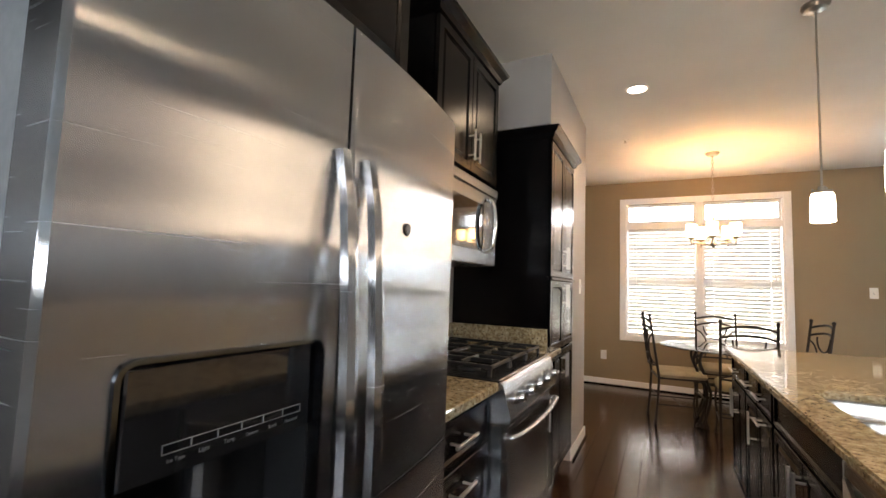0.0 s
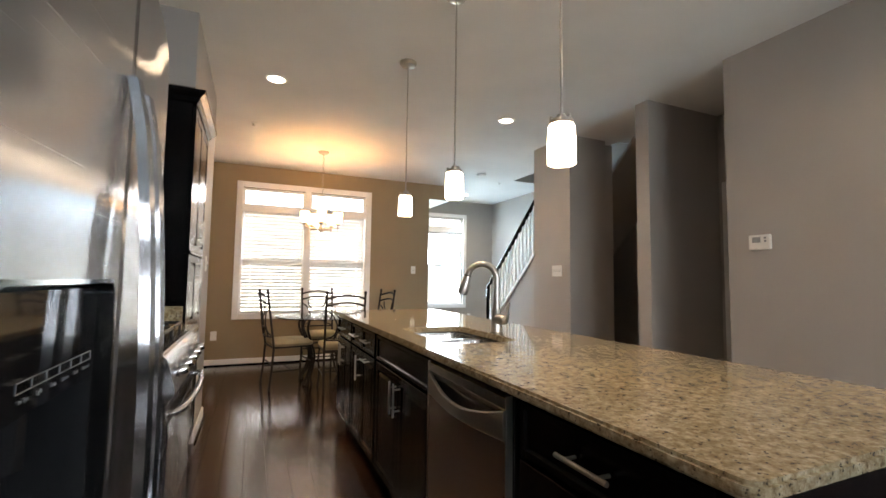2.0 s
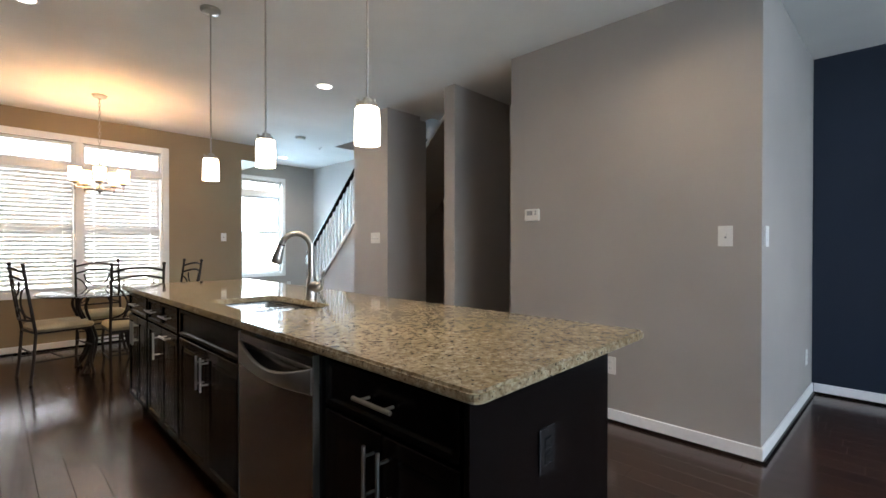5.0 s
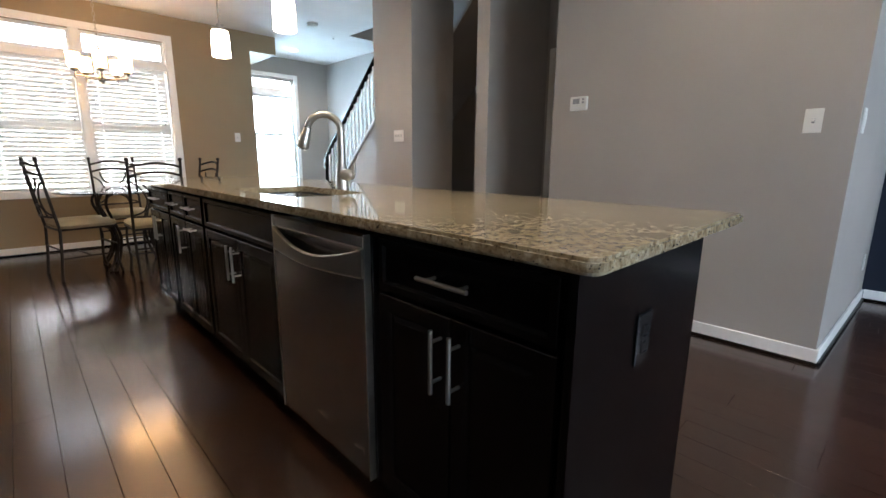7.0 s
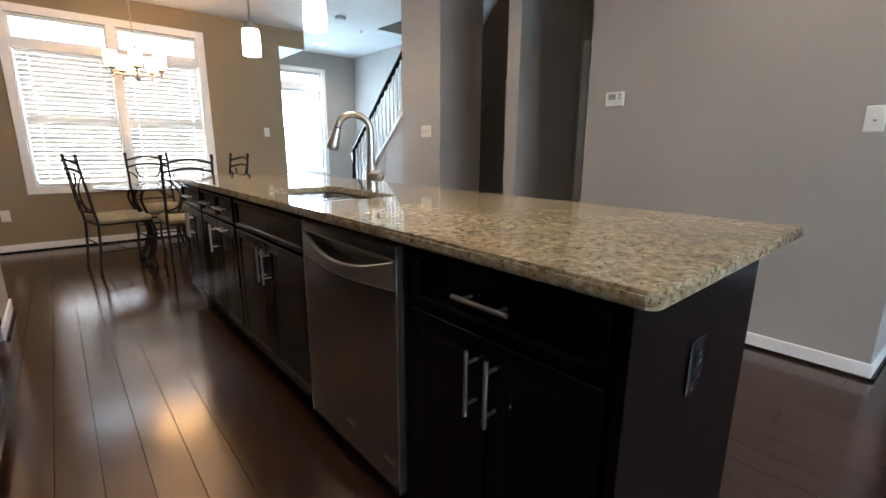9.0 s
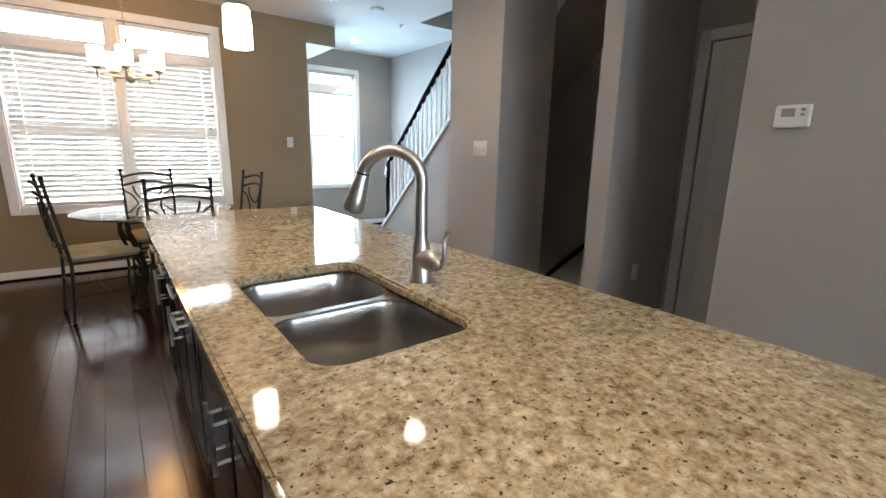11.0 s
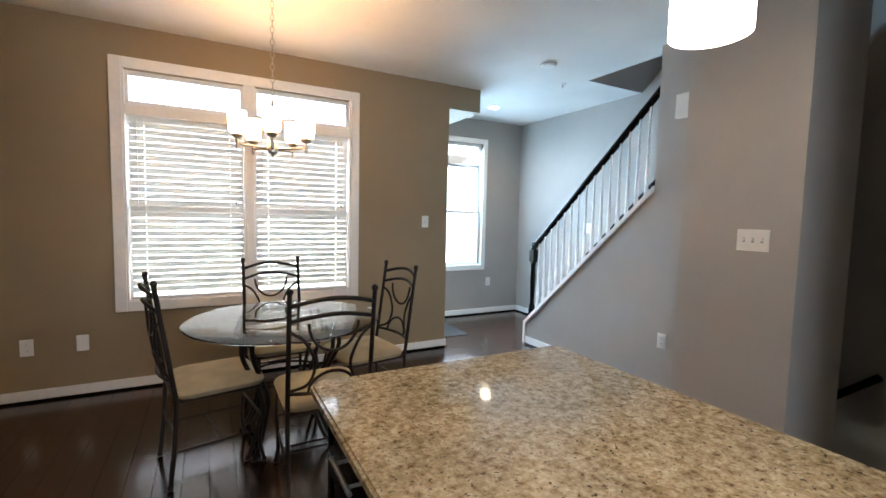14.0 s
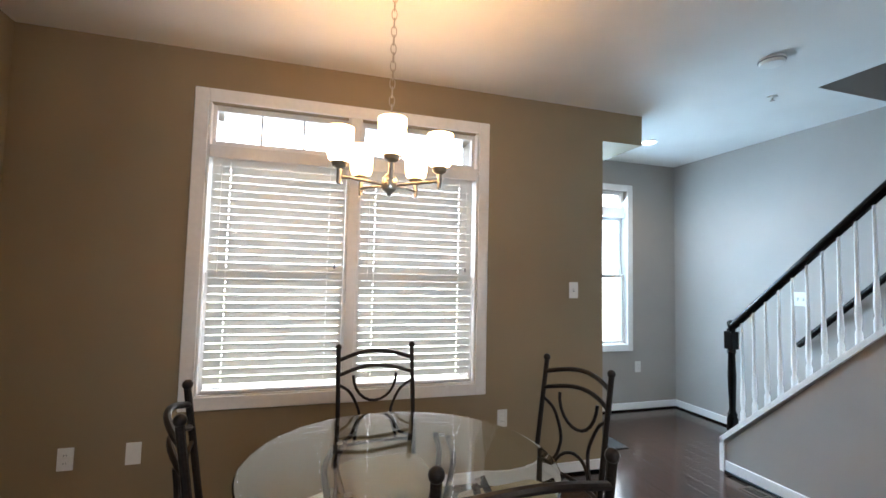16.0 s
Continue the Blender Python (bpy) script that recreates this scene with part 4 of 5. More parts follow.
DY0, DY1, DZ0, DZ1 = 1.122, 1.368, 0.755, 1.18
dl = part("door", curved_door(1.06, 1.409, 0.085, 1.664, (DY0, DY1, DZ0, DZ1)), STEEL_H, fr, "brushed stainless steel freezer door", True)
dr = part("door", curved_door(1.417, 1.852, 0.085, 1.664), STEEL_H, fr, "brushed stainless steel refrigerator door", True)
for o, y in ((dl, 1.387), (dr, 1.452)):
    pts = []
    for i in range(15):
        f = i / 14
        z = 1.455 - 1.02 * f
        pts.append((fridge_x(y) + 0.001 + 0.034 * math.sin(math.pi * min(1, max(0, f))) ** 0.6, y, z))
    hm = bmesh.new()
    rws = []
    for i, p in enumerate(pts):
        wd = 0.012 + 0.004 * math.sin(math.pi * i / 14)
        rws.append([hm.verts.new((p[0] + a, p[1] + b, p[2])) for a, b in ((0.0, -wd), (0.012, -wd * 0.8), (0.016, 0), (0.012, wd * 0.8), (0.0, wd))])
    for r0, r1 in zip(rws, rws[1:]):
        for k in range(5):
            hm.faces.new((r0[k], r0[(k + 1) % 5], r1[(k + 1) % 5], r1[k]))
    hm.faces.new(rws[0]), hm.faces.new(rws[-1][::-1])
    part("handle", hm, STEEL_H, o, "long bowed steel handle", True)
# dispenser
xs = 0.163
bez = bmesh.new()
ring = [round_rect(DY0 - 0.004 + i, DY1 + 0.004 - i, DZ0 - 0.004 + i, DZ1 + 0.004 - i, 0.02 - i) for i in (0.0, 0.005)]
va = [[bez.verts.new((fridge_x(y) + dx, y, z)) for y, z in ring[k]] for k, dx in ((0, 0.0), (0, 0.006), (1, 0.006), (1, -0.02))]
for a, b in zip(va, va[1:]):
    for k in range(len(a)):
        bez.faces.new((a[k], a[(k + 1) % len(a)], b[(k + 1) % len(b)], b[k]))
part("dispenser_bezel", bez, DCHROME, dl, "polished chrome frame round the dispenser", True)
part("control_glass", box(xs - 0.05, xs - 0.002, DY0 + 0.004, DY1 - 0.004, 1.066, DZ1 - 0.004, bevel=0.002), BLKGL, dl, "glossy black control panel")
for nm, s in (("recess_back", (0.08, 0.087, DY0, DY1, DZ0, 1.066)), ("recess_side", (0.087, xs - 0.004, DY0, DY0 + 0.006, DZ0, 1.066)), ("recess_side", (0.087, xs - 0.004, DY1 - 0.006, DY1, DZ0, 1.066)), ("drip_tray", (0.087, xs, DY0 + 0.006, DY1 - 0.006, DZ0, DZ0 + 0.012))):
    part(nm, box(*s), BLACK, dl)
part("paddle", box(0.10, 0.11, 1.19, 1.28, 0.855, 0.975, bevel=0.004), BLACK, dl)
part("spout", rod((0.125, 1.235, 1.005), (0.125, 1.235, 1.066), 0.02), BLACK, dl)
for i in range(6):
    y = 1.164 + i * 0.0305
    bx = bmesh.new()
    for a, b, c, d in ((0, 0.0305, 0, 0.0009), (0, 0.0305, 0.0092, 0.0101), (0, 0.0009, 0, 0.01), (0.0296, 0.0305, 0, 0.01)):
        box(xs - 0.0022, xs - 0.0012, y + a, y + b, 1.088 + c, 1.088 + d, bm=bx)
    part("button_outline", bx, LINE, dl)
for i, w in enumerate(("Ice Type", "Light", "Temp", "Options", "Lock", "Measured")):
    cu = bpy.data.curves.new("word", "FONT")
    cu.body, cu.size, cu.align_x, cu.extrude = w, 0.0065 if len(w) < 7 else 0.0055, "CENTER", 0.0002
    tmp = bpy.data.objects.new("word", cu)
    scene.collection.objects.link(tmp)
    me = bpy.data.meshes.new_from_object(tmp.evaluated_get(bpy.context.evaluated_depsgraph_get()))
    bpy.data.objects.remove(tmp)
    me.materials.append(LINE)
    ob = new("button_word", me)
    ob.parent = dl
    ob.matrix_basis = Matrix.Translation(Vector((xs - 0.0012, 1.179 + i * 0.0305, 1.0795)) - world_at(dl)) @ pose(0, 0, 0, 90, 0, 90)
bd_ = lathe([(0.0, 0.0), (0.011, 0.0), (0.012, 0.002), (0.0105, 0.0035), (0.001, 0.004)], (0, 0, 0), 20)
bmesh.ops.rotate(bd_, verts=bd_.verts, matrix=Matrix.Rotation(radians(90), 3, "Y"))
bmesh.ops.translate(bd_, verts=bd_.verts, vec=(fridge_x(1.59), 1.59, 1.364))
part("badge", bd_, BLACK, dr, "small round dark badge", True)

# range
rg = thing("gas_range", (-0.33, RYM, 0), "stainless steel gas range with black grates and front knobs", "range")
part("body", box(XK + 0.02, -0.04, RY0 + 0.002, RY1 - 0.002, 0.06, 0.90), STEEL_D, rg)
part("foot_plinth", box(XK + 0.05, -0.10, RY0 + 0.01, RY1 - 0.01, 0.0, 0.06), BLACK, rg)
part("cooktop", box(XK + 0.02, 0.0, RY0, RY1, 0.90, 0.925, bevel=0.005), BLACK, rg, "black enamel cooktop")
part("back_trim", box(XK + 0.002, XK + 0.05, RY0, RY1, 0.90, 0.955, bevel=0.004), STEEL_D, rg)
cp = bmesh.new()
q = [(-0.04, 0.77), (0.03, 0.77), (0.042, 0.79), (0.012, 0.905), (-0.01, 0.922), (-0.04, 0.922)]
e2 = [[cp.verts.new((x, y, z)) for x, z in q] for y in (RY0 + 0.001, RY1 - 0.001)]
for i in range(6):
    cp.faces.new((e2[0][i], e2[0][(i + 1) % 6], e2[1][(i + 1) % 6], e2[1][i]))
cp.faces.new(e2[0]), cp.faces.new(e2[1][::-1])
cpn = part("control_panel", cp, STEEL_H, rg, "sloping stainless control panel")
for i in range(5):
    y = RY0 + 0.10 + i * (RY1 - RY0 - 0.2) / 4
    c, nn = Vector((0.0275, y, 0.845)), Vector((0.967, 0, 0.252))
    part("knob", tube([c, c + nn * 0.006, c + nn * 0.008, c + nn * 0.034, c + nn * 0.04], 0.02, 16, radii=[0.025, 0.025, 0.019, 0.0175, 0.014]), CHROME, cpn, "chrome burner knob", True)
od = part("oven_door", box(-0.038, 0.012, RY0 + 0.004, RY1 - 0.004, 0.225, 0.762, bevel=0.005), STEEL_H, rg, "stainless oven door")
part("oven_window", box(0.0122, 0.0155, RY0 + 0.07, RY1 - 0.07, 0.30, 0.66, bevel=0.001), BLKGL, od, "dark glass window")
part("handle", tube(curve_through([(0.012, RY0 + 0.035, 0.715), (0.052, RY0 + 0.05, 0.72), (0.068, RY0 + 0.2, 0.72), (0.074, RYM, 0.72), (0.068, RY1 - 0.2, 0.72), (0.052, RY1 - 0.05, 0.72), (0.012, RY1 - 0.035, 0.715)], 6), 0.013, 12), STEEL_H, od, "bowed steel handle", True)
wd = part("warming_drawer", box(-0.038, 0.010, RY0 + 0.004, RY1 - 0.004, 0.068, 0.215, bevel=0.005), STEEL_H, rg, "stainless lower drawer")
for k in range(3):
    a = RY0 + 0.02 + k * 0.245
    gb = bmesh.new()
    z = 0.955
    for s in (a, a + 0.226):
        box(-0.62, -0.04, s, s + 0.012, z, z + 0.014, bevel=0.003, bm=gb)
    for x in (-0.62, -0.335, -0.052):
        box(x, x + 0.012, a + 0.012, a + 0.226, z, z + 0.014, bevel=0.003, bm=gb)
    for x in (-0.50, -0.18):
        box(x - 0.10, x + 0.10, a + 0.113, a + 0.125, z + 0.002, z + 0.018, bevel=0.003, bm=gb)
        box(x - 0.006, x + 0.006, a + 0.03, a + 0.208, z + 0.002, z + 0.018, bevel=0.003, bm=gb)
    for x in (-0.61, -0.05):
        for s in (a + 0.001, a + 0.227):
            box(x - 0.006, x + 0.006, s, s + 0.01, 0.924, z + 0.004, bm=gb)
    part("grate", gb, CAST, rg, "black cast iron grate")
    for x in (-0.50, -0.18):
        part("burner", lathe([(0.045, 0), (0.045, 0.008), (0.03, 0.012), (0.03, 0.02), (0.002, 0.022)], (x, a + 0.119, 0.925), 16), CAST, rg, "", True)
rg.location.x += 0.07

# microwave
mw = thing("microwave", (-0.49, RYM, 1.37), "stainless steel over the range microwave with a loop handle", "microwave")
part("case", box(XK, -0.32, RY0 + 0.002, RY1 - 0.002, 1.405, 1.838), BLACK, mw)
md = part("door", box(-0.318, -0.28, RY0 + 0.004, RY1 - 0.15, 1.410, 1.835, bevel=0.004), STEEL_H, mw, "stainless door")
part("window", box(-0.2798, -0.277, RY0 + 0.05, RY1 - 0.20, 1.48, 1.72, bevel=0.001), BLKGL, md, "dark glass window")
part("control_panel", box(-0.318, -0.28, RY1 - 0.147, RY1 - 0.004, 1.410, 1.835, bevel=0.004), STEEL_H, mw)
part("handle", tube(curve_through([(-0.28, RY1 - 0.165, 1.48), (-0.24, RY1 - 0.165, 1.51), (-0.228, RY1 - 0.165, 1.62), (-0.24, RY1 - 0.165, 1.73), (-0.28, RY1 - 0.165, 1.76)], 6), 0.012, 12), CHROME, md, "chrome loop handle", True)
part("vent_grille", box(-0.30, -0.27, RY0 + 0.01, RY1 - 0.01, 1.785, 1.832, bevel=0.003), STEEL_H, mw)
mw.location.x += 0.045
mw.location.z -= 0.035

# ---- lamps ----
def pendant(x, y, z):
    p = thing("pendant_lamp", (x, y, CZ), "brushed nickel pendant with a lit white opal glass shade", "pendant lamp", "island pendants")
    part("canopy", lathe([(0.062, 0), (0.062, -0.012), (0.05, -0.026), (0.02, -0.03), (0.006, -0.036)], (x, y, CZ), 24), NICKEL, p, "", True)
    part("stem", rod((x, y, CZ - 0.03), (x, y, z + 0.171), 0.0048, n=10), NICKEL, p, "", True)
    part("cap", lathe([(0.006, 0.04), (0.016, 0.036), (0.017, 0.02), (0.04, 0.016), (0.042, 0.0), (0.006, -0.002)], (x, y, z + 0.138), 20), NICKEL, p, "", True)
    for k in range(3):
        a = radians(120 * k + 40)
        cx, cy = x + 0.036 * math.cos(a), y + 0.036 * math.sin(a)
        part("thumb_screw", lathe([(0.005, 0.014), (0.006, 0.012), (0.006, 0.0), (0.001, -0.001)], (cx, cy, z + 0.152), 8), NICKEL, p)
    part("shade", lathe([(0.030, 0.140), (0.041, 0.138), (0.0455, 0.132), (0.0485, 0.075), (0.0485, 0.0), (0.0455, 0.0), (0.0455, 0.075), (0.0425, 0.130), (0.03, 0.135)], (x, y, z), 28), SHADE_P, p, "glowing white opal glass shade", True)


for x, y, z in ((1.30, 1.894, 1.592), (1.30, 2.777, 1.618), (1.305, 3.607, 1.634)):
    pendant(x, y, z)
    lamp("pendant_bulb", "POINT", Matrix.Translation((x, y, z + 0.07)), 6.0, (1.0, 0.84, 0.64), radius=0.02)

CHX, CHY = 1.085, 6.18
CHZ = 0.035
ch = thing("chandelier", (CHX, CHY, CZ), "five light nickel chandelier with lit glass shades over the table", "chandelier")
part("canopy", lathe([(0.066, 0), (0.066, -0.01), (0.05, -0.028), (0.018, -0.034), (0.01, -0.046), (0.002, -0.048)], (CHX, CHY, CZ), 24), NICKEL, ch, "", True)
cb_ = bmesh.new()
ztop, zbot, nl = CZ - 0.045, 2.04 + CHZ, 17
for i in range(nl):
    z = ztop - (i + 0.5) * (ztop - zbot) / nl
    hl = (ztop - zbot) / nl / 2 + 0.005
    u = Vector((1, 0, 0)) if i % 2 else Vector((0, 1, 0))
    pts = [Vector((CHX, CHY, z)) + u * 0.011 * math.cos(a) + Vector((0, 0, 1)) * hl * math.sin(a) for a in [2 * math.pi * k / 12 for k in range(13)]]
    tube(pts, 0.0022, 5, bm=cb_)
part("chain", cb_, NICKEL, ch, "", True)
part("column", lathe([(0.004, 0.33), (0.008, 0.32), (0.012, 0.30), (0.007, 0.28), (0.007, 0.08), (0.014, 0.07), (0.028, 0.055), (0.034, 0.03), (0.03, 0.008), (0.012, -0.005), (0.008, -0.016), (0.001, -0.02)], (CHX, CHY, 1.72 + CHZ), 20), NICKEL, ch, "", True)
for k in range(5):
    a = radians(72 * k - 98)
    d = Vector((math.cos(a), math.sin(a), 0))
    c = Vector((CHX, CHY, CHZ))
    ar = part("arm", tube(curve_through([c + d * 0.025 + Vector((0, 0, 1.745)), c + d * 0.09 + Vector((0, 0, 1.752)), c + d * 0.165 + Vector((0, 0, 1.757)), c + d * 0.205 + Vector((0, 0, 1.757))], 5), 0.006, 8), NICKEL, ch, "", True)
    q = c + d * 0.205
    part("cup", lathe([(0.001, -0.03), (0.009, -0.028), (0.01, 0.03), (0.026, 0.04), (0.032, 0.056), (0.02, 0.06)], (q.x, q.y, 1.757 + CHZ), 16), NICKEL, ar, "", True)
    lamp("chandelier_bulb", "POINT", Matrix.Translation((q.x, q.y, 1.905 + CHZ)), 6.0, (1.0, 0.56, 0.22), radius=0.02)
    part("shade", lathe([(0.02, 0.0), (0.042, 0.004), (0.049, 0.03), (0.053, 0.13), (0.050, 0.13), (0.046, 0.03), (0.02, 0.008)], (q.x, q.y, 1.818 + CHZ), 24), SHADE_C, ar, "glowing frosted glass shade", True)


def can_light(x, y, lit=True):
    c = thing("recessed_light", (x, y, CZ), "white trimmed recessed ceiling light, switched on", "recessed light", "recessed lights")
    part("trim_ring", lathe([(0.082, 0.0), (0.082, -0.004), (0.066, -0.008), (0.062, -0.002), (0.062, 0.0)], (x, y, CZ), 28), TRIM, c, "", True)
    part("lens", lathe([(0.0618, -0.001), (0.0618, -0.0035), (0.02, -0.0045), (0.001, -0.0045)], (x, y, CZ), 24), CANL, c, "glowing lens")


# The two at y 1.3 are unseen, added to warm the near wall and floor.
for x, y in ((0.445, 4.29), (2.545, 4.29), (3.85, 7.84), (0.447, 1.3), (2.545, 1.3)):
    can_light(x, y)
    lamp("recessed_glow", "SPOT", look((x, y, CZ - 0.02), (x, y + 0.0001, 0)), 36 if y > 2 else 30, (1.0, 0.82, 0.58), radius=0.06, spot=radians(152))

sm_ = thing("smoke_detector", (3.36, 6.30, CZ), "round white smoke detector on the ceiling", "smoke detector")
part("case", lathe([(0.07, 0), (0.07, -0.012), (0.058, -0.034), (0.03, -0.038), (0.001, -0.038)], (3.36, 6.30, CZ), 24), PLATE, sm_, "", True)
part("vent_ring", lathe([(0.0715, -0.012), (0.0715, -0.016), (0.066, -0.019), (0.06, -0.017)], (3.36, 6.30, CZ), 24), GREYP, sm_)
for x, y in ((0.285, 5.44), (3.89, 6.69)):
    s_ = thing("fire_sprinkler", (x, y, CZ), "small white ceiling fire sprinkler", "sprinkler", "fire sprinklers")
    part("escutcheon", lathe([(0.032, 0), (0.032, -0.004), (0.014, -0.01), (0.001, -0.01)], (x, y, CZ), 20), PLATE, s_, "", True)
    part("nozzle", lathe([(0.007, -0.008), (0.006, -0.024), (0.016, -0.027), (0.016, -0.029), (0.001, -0.03)], (x, y, CZ), 12), NICKEL, s_, "", True)


# ---- plates on the walls ----
def plate_at(m, w, h, name, label, category, group, toggles=(), sockets=False, rocker=False, mat_=None):
    """A cover plate in the local xz plane that faces -y."""
    t = thing(name, m.translation, label, category, group)
    t.rotation_euler = m.to_euler()

    def put(nm, bm, material, lab=""):
        o = part(nm, bm, material)
        o.parent = t
        if lab:
            tagged(o, lab)
        return o
    put("plate", box(-w / 2, w / 2, -0.006, 0, -h / 2, h / 2, bevel=0.0025, seg=2), mat_ or PLATE)
    for x in toggles:
        if rocker:
            put("rocker", box(x - 0.016, x + 0.016, -0.0095, -0.0055, -0.033, 0.033, bevel=0.002), mat_ or PLATE)
        else:
            put("toggle_slot", box(x - 0.0062, x + 0.0062, -0.0067, -0.0058, -0.0125, 0.0125), GREYP)
            put("toggle", box(x - 0.005, x + 0.005, -0.017, -0.0055, -0.004, 0.014, bevel=0.002), mat_ or PLATE)
    if sockets:
        for z in (-0.02, 0.02):
            o = put("socket", box(-0.017, 0.017, -0.0085, -0.0055, z - 0.0145, z + 0.0145, bevel=0.004), mat_ or PLATE)
            sl = put("slot", box(-0.007, -0.005, -0.0092, -0.0083, z - 0.003, z + 0.005), BLACK)
            sl.parent = o
            sl = put("slot", box(0.005, 0.007, -0.0092, -0.0083, z - 0.003, z + 0.005), BLACK)
            sl.parent = o


GS, GO = "light switches", "outlets"
SW = "white light switch plate on the greige wall"
OU = "white duplex outlet plate low on the wall"
plate_at(pose(2.684, YD, 1.335), 0.075, 0.12, "light_switch", SW, "switch", GS, (0,))
for x, z in ((-0.424, 0.395), (-0.11, 0.398), (2.115, 0.435)):
    plate_at(pose(x, YD, z), 0.075, 0.12, "outlet", OU, "outlet", GO, (), x != -0.11)
plate_at(pose(4.29, YF, 0.468), 0.075, 0.12, "outlet", OU, "outlet", GO, (), True)
plate_at(pose(XC, 4.575, 1.30, 0, 0, -90), 0.165, 0.12, "light_switch", "white three gang light switch plate on the pier", "switch", GS, (-0.046, 0, 0.046))
plate_at(pose(XT, 1.127, 1.268, 0, 0, -90), 0.075, 0.12, "light_switch", SW, "switch", GS, (0,))
plate_at(pose(3.39, 0.9465, 1.265, 0, 0, -3.0), 0.075, 0.12, "light_switch", SW, "switch", GS, (0,), False, True)
plate_at(pose(XT, 1.804, 0.385, 0, 0, -90), 0.075, 0.12, "outlet", OU, "outlet", GO, (), True)
plate_at(pose(4.75, 0.8755, 0.34, 0, 0, -3.0), 0.075, 0.12, "outlet", OU, "outlet", GO, (), True)
plate_at(pose(3.80, 3.35, 0.45), 0.075, 0.12, "outlet", OU, "outlet", GO, (), True)
plate_at(pose(XS, 5.41, 0.46, 0, 0, -90), 0.075, 0.12, "outlet", OU, "outlet", GO, (), True)
plate_at(pose(XW, 7.16, 1.29, 0, 0, -90), 0.12, 0.12, "light_switch", SW, "switch", GS, (-0.023, 0.023))
plate_at(pose(XP, 4.70, 1.29, 0, 0, 90), 0.075, 0.12, "light_switch", SW, "switch", GS, (0,))
plate_at(pose(1.318, 1.132, 0.675), 0.075, 0.12, "outlet", "dark brown outlet plate on the island end panel", "outlet", GO, (), True, False, BLACK)
th = thing("thermostat", (XT, 2.433, 1.453), "white wall thermostat with a small grey display", "thermostat")
part("case", box(XT - 0.026, XT, 2.367, 2.497, 1.405, 1.50, bevel=0.008, seg=2), PLATE, th)
part("display", box(XT - 0.0275, XT - 0.0255, 2.422, 2.472, 1.45, 1.485), GREYP, th, "grey liquid crystal display")
for i in range(2):
    part("button", box(XT - 0.0285, XT - 0.0255, 2.387, 2.402, 1.452 + i * 0.02, 1.464 + i * 0.02, bevel=0.002), GREYP, th)
dc = thing("door_chime", (XS, 5.32, 2.24), "white door chime box high on the wall", "door chime")
part("case", box(XS - 0.045, XS, 5.255, 5.385, 2.155, 2.33, bevel=0.006), PLATE, dc)
part("lip", box(XS - 0.048, XS - 0.044, 5.26, 5.38, 2.16, 2.17, bevel=0.001), PLATE, dc)

# ---- closet door ----
cd = tagged(new("door_1"), "closed white two panel closet door with hinges and nickel knob", "door", "", "structure")
cd.location = (4.25, 2.95, 0)
lf = box(4.268, 4.303, 2.733, 3.277, 0.008, 2.032, bevel=0.002)
for z0, z1 in ((0.22, 0.86), (1.02, 1.88)):
    box(4.2635, 4.2685, 2.83, 3.18, z0, z1, bm=lf)
ob = part("leaf", lf, DOORP, cd)
for z0, z1 in ((0.22, 0.86), (1.02, 1.88)):
    rim = bmesh.new()
    for a, b, c, d in ((2.815, 3.195, z0 - 0.015, z0), (2.815, 3.195, z1, z1 + 0.015), (2.815, 2.83, z0, z1), (3.18, 3.195, z0, z1)):
        box(4.2605, 4.269, a, b, c, d, bevel=0.003, bm=rim)
    part("panel_moulding", rim, DOORP, ob)
for z in (0.40, 1.115, 1.82):
    part("hinge", rod((4.262, 3.281, z - 0.045), (4.262, 3.281, z + 0.045), 0.007, n=10), NICKEL, cd, "", True)
kb = lathe([(0.028, 0), (0.028, 0.004), (0.011, 0.01), (0.010, 0.03), (0.024, 0.04), (0.027, 0.052), (0.018, 0.064), (0.001, 0.066)], (0, 0, 0), 18)
bmesh.ops.rotate(kb, verts=kb.verts, matrix=Matrix.Rotation(radians(-90), 3, "Y"))
bmesh.ops.translate(kb, verts=kb.verts, vec=(4.268, 2.79, 0.945))
part("door_knob", kb, NICKEL, ob, "", True)
cs = bmesh.new()
for s in ((4.232, 4.25, 3.285, 3.355, 0, 2.11), (4.232, 4.25, 2.655, 2.725, 0, 2.11), (4.232, 4.25, 2.725, 3.285, 2.04, 2.11)):
    box(*s, bevel=0.004, bm=cs)
part("casing", cs, TRIM, cd)
cd.location.y -= 0.04

# ---- stair rail ----
RX = XS + 0.06


def rail_z(y):
    return 1.12 + (7.02 - y) * 0.925


sr = thing("stair_railing", (RX, 6.3, 0.3), "dark wooden handrail and newel with white turned balusters", "railing")
part("handrail", tube([(RX, 7.03, rail_z(7.03) - 0.02), (RX, 6.2, rail_z(6.2) - 0.02), (RX, YW + 0.002, rail_z(YW + 0.002) - 0.02)], 0.03, 12), RAILW, sr, "dark stained wooden handrail", True)
nz = cap_z(7.05)
nw = lathe([(0.038, 0.0), (0.038, 0.10), (0.03, 0.115), (0.034, 0.13), (0.022, 0.16), (0.03, 0.42), (0.024, 0.58), (0.033, 0.60), (0.026, 0.62)], (RX, 7.05, nz), 16)
box(RX - 0.036, RX + 0.036, 7.014, 7.086, nz + 0.62, nz + 0.755, bevel=0.004, bm=nw)
lathe([(0.026, 0.755), (0.033, 0.77), (0.02, 0.78), (0.03, 0.805), (0.026, 0.83), (0.002, 0.842)], (RX, 7.05, nz), 16, bm=nw)
part("newel_post", nw, RAILW, sr, "dark turned newel post", True)
y = 6.965
